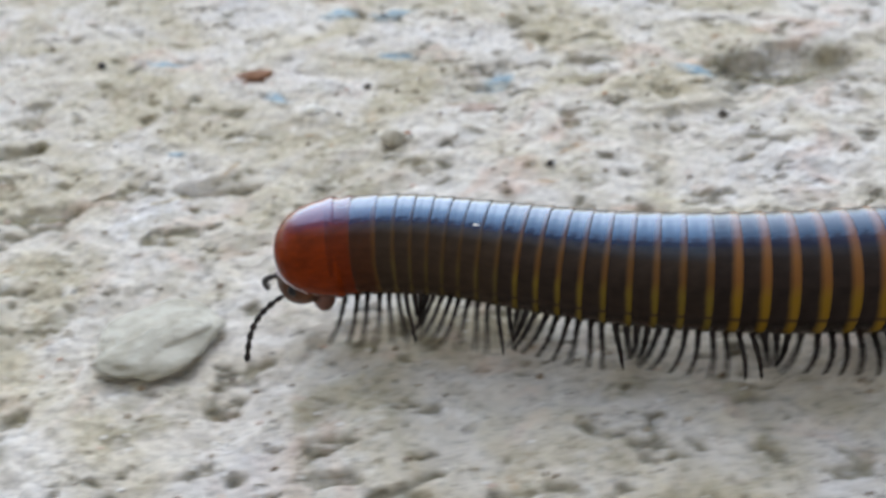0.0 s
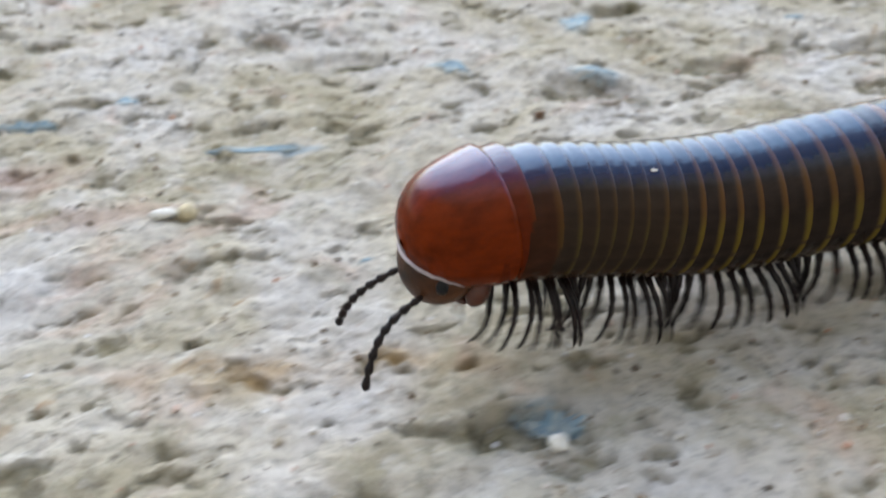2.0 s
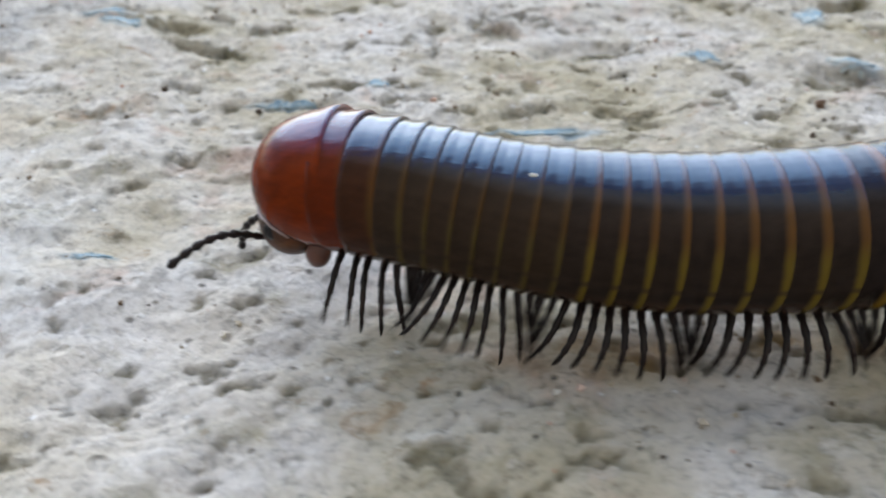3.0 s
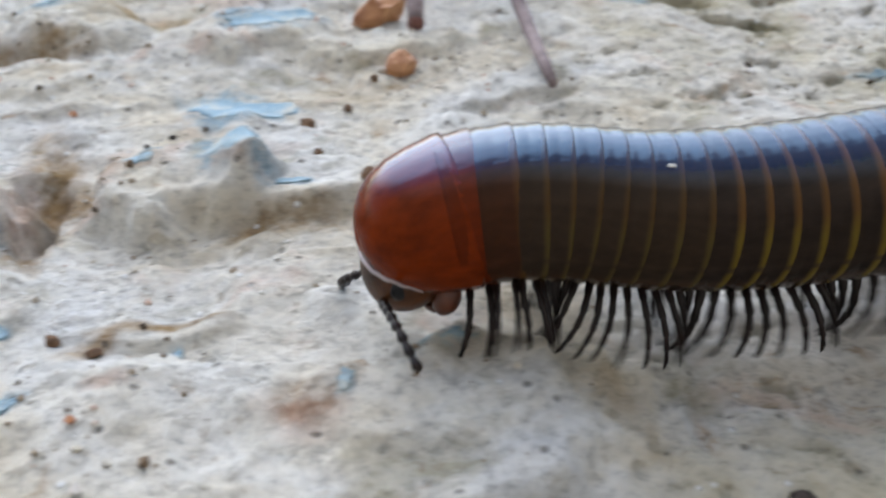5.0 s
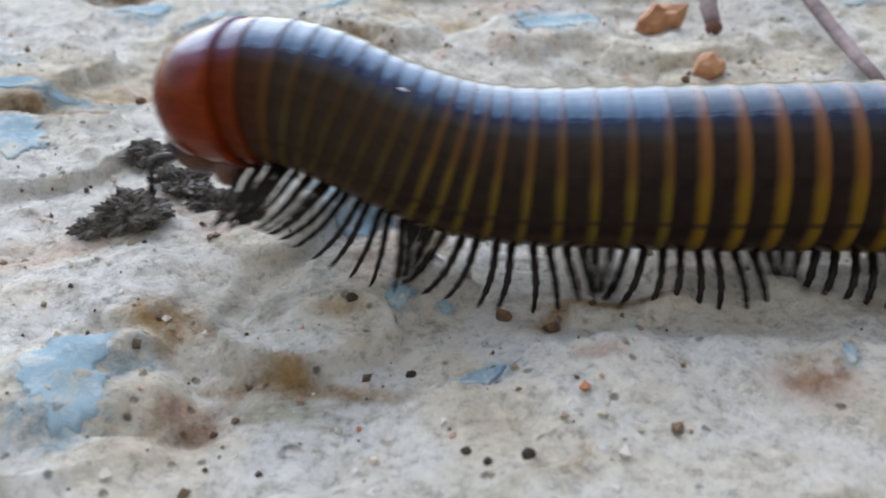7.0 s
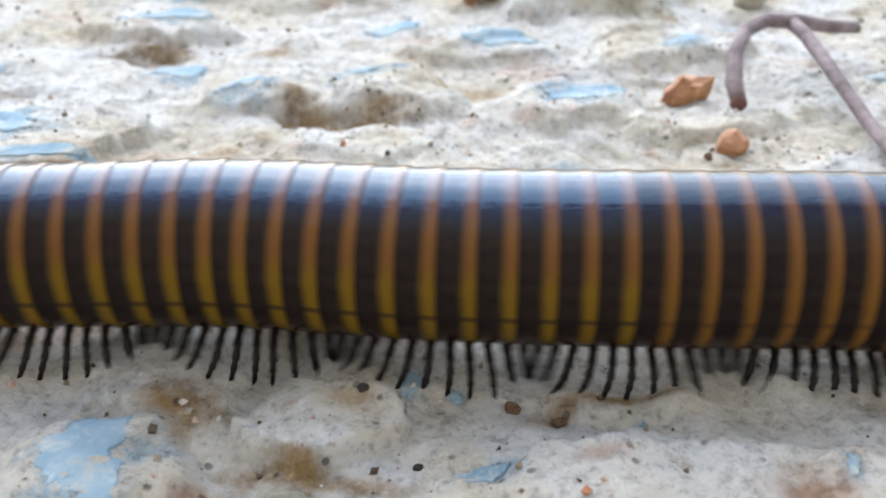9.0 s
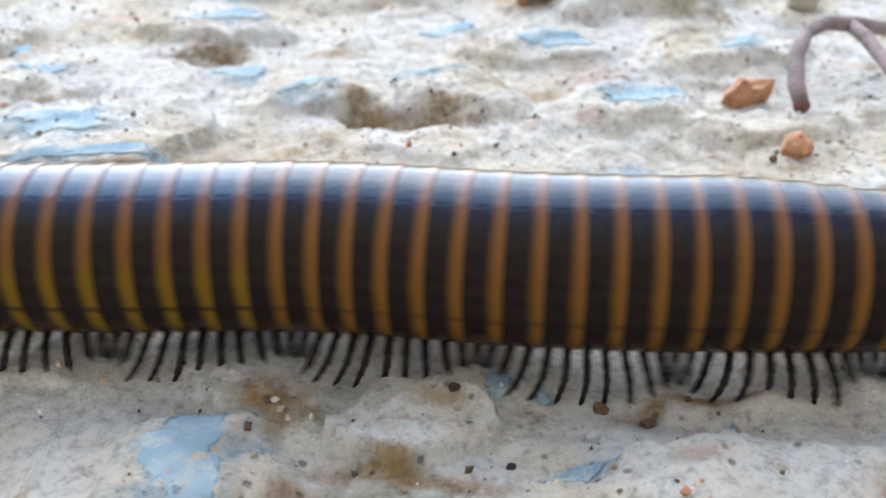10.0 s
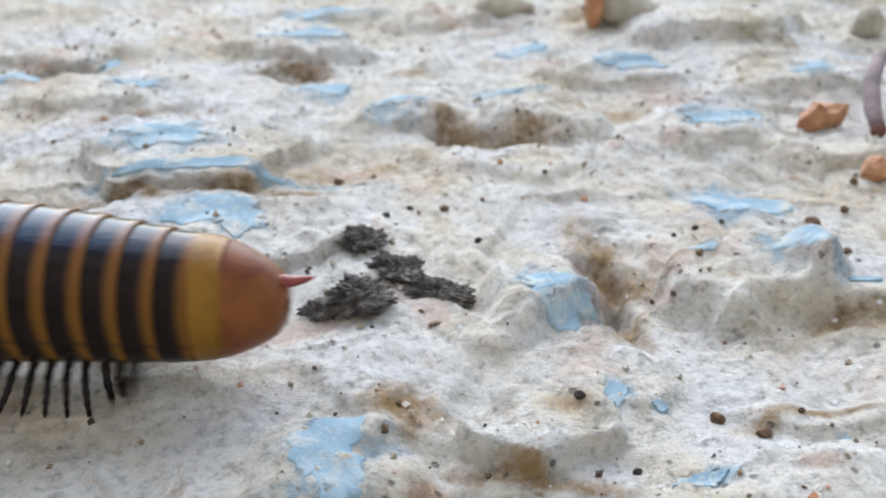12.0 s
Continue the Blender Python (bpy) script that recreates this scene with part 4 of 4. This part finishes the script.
# How far the very front bows down again.
BOW = [(0, 0.298), (0.5, 0.328), (1, 0.214), (1.5, 0.247), (2, 0.233), (2.5, 0.272), (3.5, 0.3), (4.5, 0.362), (5, 0.507), (5.5, 0.809), (6, 0.754), (6.5, 0.135), (7, 0.721), (7.2, 0.53),
       (8, 0.1), (12, 0.1)]
DRAW = [(0, -0.079), (0.5, 0.015), (1, 0.363), (1.5, 0.39), (2, 0.547), (2.5, 0.189), (3.5, 0.38), (4.5, 0.612), (5, 0.273), (5.5, 0.236), (6, 0.319), (6.5, 0.321), (7, 0.82), (7.2, 0.42),
        (8, 0.1), (9, 0), (12, 0)]
NOD = [(0, 6.1), (0.5, -3.3), (1, -12.9), (1.5, -10.4), (2, -6.3), (2.5, -4.3), (3.5, -3), (4.5, -1.4), (5, 6.5), (5.5, 7), (6, 9), (6.5, -2.2), (7, 2.6), (7.2, -0.1),
       (8, 0), (12, 0)]
TURN = [(0, 10), (0.5, 7.3), (1, -3.1), (1.5, -1.7), (2, 8.8), (2.5, 15.3), (3.5, 12), (4.5, 10.6), (5, 10.1), (5.5, 0), (6, 20), (6.5, 14.1), (7, -12), (7.2, -12),
        (8, 0), (12, 0)]
FEEL_NEAR = [(0, 55), (0.5, 55), (1, 55), (1.5, 35), (2, 50), (2.5, 85), (4.5, 100), (5, 100), (5.5, 100), (6, 60), (6.5, 80), (7, 55), (7.2, 50), (8, 40), (12, 40)]
SPLAY_NEAR = [(0, 35), (0.5, 20), (1, 65), (1.5, 35), (2, 10), (2.5, 35), (4.5, 50), (5, 85), (5.5, 90), (6, 40), (6.5, 30), (7, -30), (7.2, -5), (8, 20), (12, 20)]
FEEL_FAR = [(0, 40), (0.5, 35), (1, 20), (1.5, 20), (2, 35), (4.5, 35), (5, 25), (6, 60), (6.5, 85), (7, 60), (8, 40), (12, 40)]
SPLAY_FAR = [(0, 30), (0.5, 35), (1, 25), (1.5, 5), (2, 10), (4.5, 20), (5, 40), (6, 30), (6.5, 35), (7, 20), (8, 20), (12, 20)]
SHIFT = [(0, 0), (7.2, 0), (9, 0.1), (10, 0.052), (10.7, -0.036), (11.3, -0.08), (12, -0.328)]


def smooth_curve(pairs):
    """A smooth function through (u, v) pairs in rising u (monotone slopes)."""
    u, v = np.array([a for a, _ in pairs], float), np.array([b for _, b in pairs], float)
    rise = np.diff(v) / np.diff(u)
    slope = np.r_[rise[0], (rise[1:] * np.diff(u)[:-1] + rise[:-1] * np.diff(u)[1:]) / (u[2:] - u[:-2]), rise[-1]]

    def at(q):
        k = np.clip(np.searchsorted(u, q) - 1, 0, len(u) - 2)
        h = u[k + 1] - u[k]
        s = np.clip((q - u[k]) / h, 0, 1)
        return ((2 * s - 3) * s * s + 1) * v[k] + ((s - 2) * s + 1) * s * h * slope[k] + (3 - 2 * s) * s * s * v[k + 1] + (s - 1) * s * s * h * slope[k + 1]

    return at


side_of = smooth_curve([(-x, y) for x, y in TRACK])
GRID = np.linspace(-30, 36, 3000)  # minus x, so that it grows ahead
WAY = np.r_[0, np.cumsum(np.hypot(np.diff(GRID), np.diff(side_of(GRID))))]
place_at, raise_at, draw_at, nod_at, turn_at = (smooth_curve(rows) for rows in (PLACE, RAISE, DRAW, NOD, TURN))
near_at, far_at, shift_at, bow_at = smooth_curve(FEEL_NEAR), smooth_curve(FEEL_FAR), smooth_curve(SHIFT), smooth_curve(BOW)
sway_at, hang_at, wide_at, apart_at = smooth_curve(SWAY), smooth_curve(HANG), smooth_curve(SPLAY_NEAR), smooth_curve(SPLAY_FAR)
MARK = 1.85  # from the head's front to ring seven
STAND = 0.73  # the axis above the ground


def on_way(t, back):
    """A point of the body's axis, back centimetres behind the head's front."""
    ahead = np.interp(-place_at(t), GRID, WAY) + MARK - back - draw_at(t) * max(0.0, 1 - max(back, 0.0) / 2.6)
    x = -np.interp(ahead, WAY, GRID)
    fore = max(0.0, 1 - max(back, 0.0) / 3.0) ** 1.5
    lift = raise_at(t) * fore - bow_at(t) * max(0.0, 1 - back / 1.5) ** 2
    return Vector((x, float(side_of(-x) + shift_at(t) + sway_at(t) * max(0.0, 1 - max(back, 0.0) / 4.6) ** 1.5), STAND + lift))


def body_pose(t, back):
    """Local x points to the tail, y away from the camera's side, z up."""
    a, b = on_way(t, back - 0.12), on_way(t, back + 0.12)
    ahead = (b - a).normalized()
    side = Vector((0, 0, 1)).cross(ahead).normalized()
    turn = Matrix((ahead, side, ahead.cross(side))).transposed().to_4x4()
    return Matrix.Translation(on_way(t, back) * CM) @ turn


BEAT = 4.4  # steps a second
STANCE = 0.5
BEND = {0: 0.66, 1: 0.40, 2: 0.24, 3: 0.14, 4: 0.07}  # the share of the head's turn that each ring behind it takes


def leg_turn(t, order, vary):
    """Swing and lift of a leg in degrees."""
    phase = (BEAT * t + order / 11.0 + vary) % 1.0
    if phase < STANCE:
        return 28 - 46 * phase / STANCE, 0.0
    s = (phase - STANCE) / (1 - STANCE)
    return -18 + 46 * (0.5 - 0.5 * math.cos(math.pi * s)), -48 * math.sin(math.pi * s)


def motions():
    times = [k / 10 for k in range(121)]
    front = [(t, body_pose(t, FRONT - 0.02) @ pose(0, 0, 0, 0, nod_at(t), turn_at(t))) for t in times]
    walk(collar, front)
    walk(head, front)
    for feeler, side, at, out in ((feelers[0], -1, near_at, wide_at), (feelers[1], 1, far_at, apart_at)):
        walk(feeler, [(t, pose(-0.475 * CM, side * 0.17 * CM, -0.32 * CM, side * out(t), at(t) - nod_at(t), 0)) for t in times])
    for i, ring in enumerate(rings):
        walk(ring, [(t, body_pose(t, AXIS[i] + pitch_of(i) * 0.5) @ pose(0, 0, -drop_of(i) * CM, 0, nod_at(t) * BEND.get(i, 0), turn_at(t) * BEND.get(i, 0))) for t in times])
    walk(tail, [(t, body_pose(t, AXIS[-1]) @ pose(0, 0, -drop_of(RINGS - 1) * CM, 0, 3, 0)) for t in times])
    steps = [k / 24 for k in range(289)]
    whims = random.Random(5)
    for leg, i, n, side, dx, r in legs:
        rows, vary = [], whims.uniform(-0.035, 0.035)
        for t in steps:
            swing, lift = leg_turn(t, 2 * i + n, vary)
            # feet that the raised front holds off the ground hang still, combed forward
            hung = min(1.0, max(0.0, (3.0 * hang_at(t) - AXIS[i]) / 0.8))
            swing, lift = swing * (1 - hung) + 26 * hung, lift * (1 - hung)
            rows.append((t, pose(dx * CM, side * 0.10 * CM, (0.05 - r) * CM, side * lift, swing, 0)))
        walk(leg, rows)


motions()
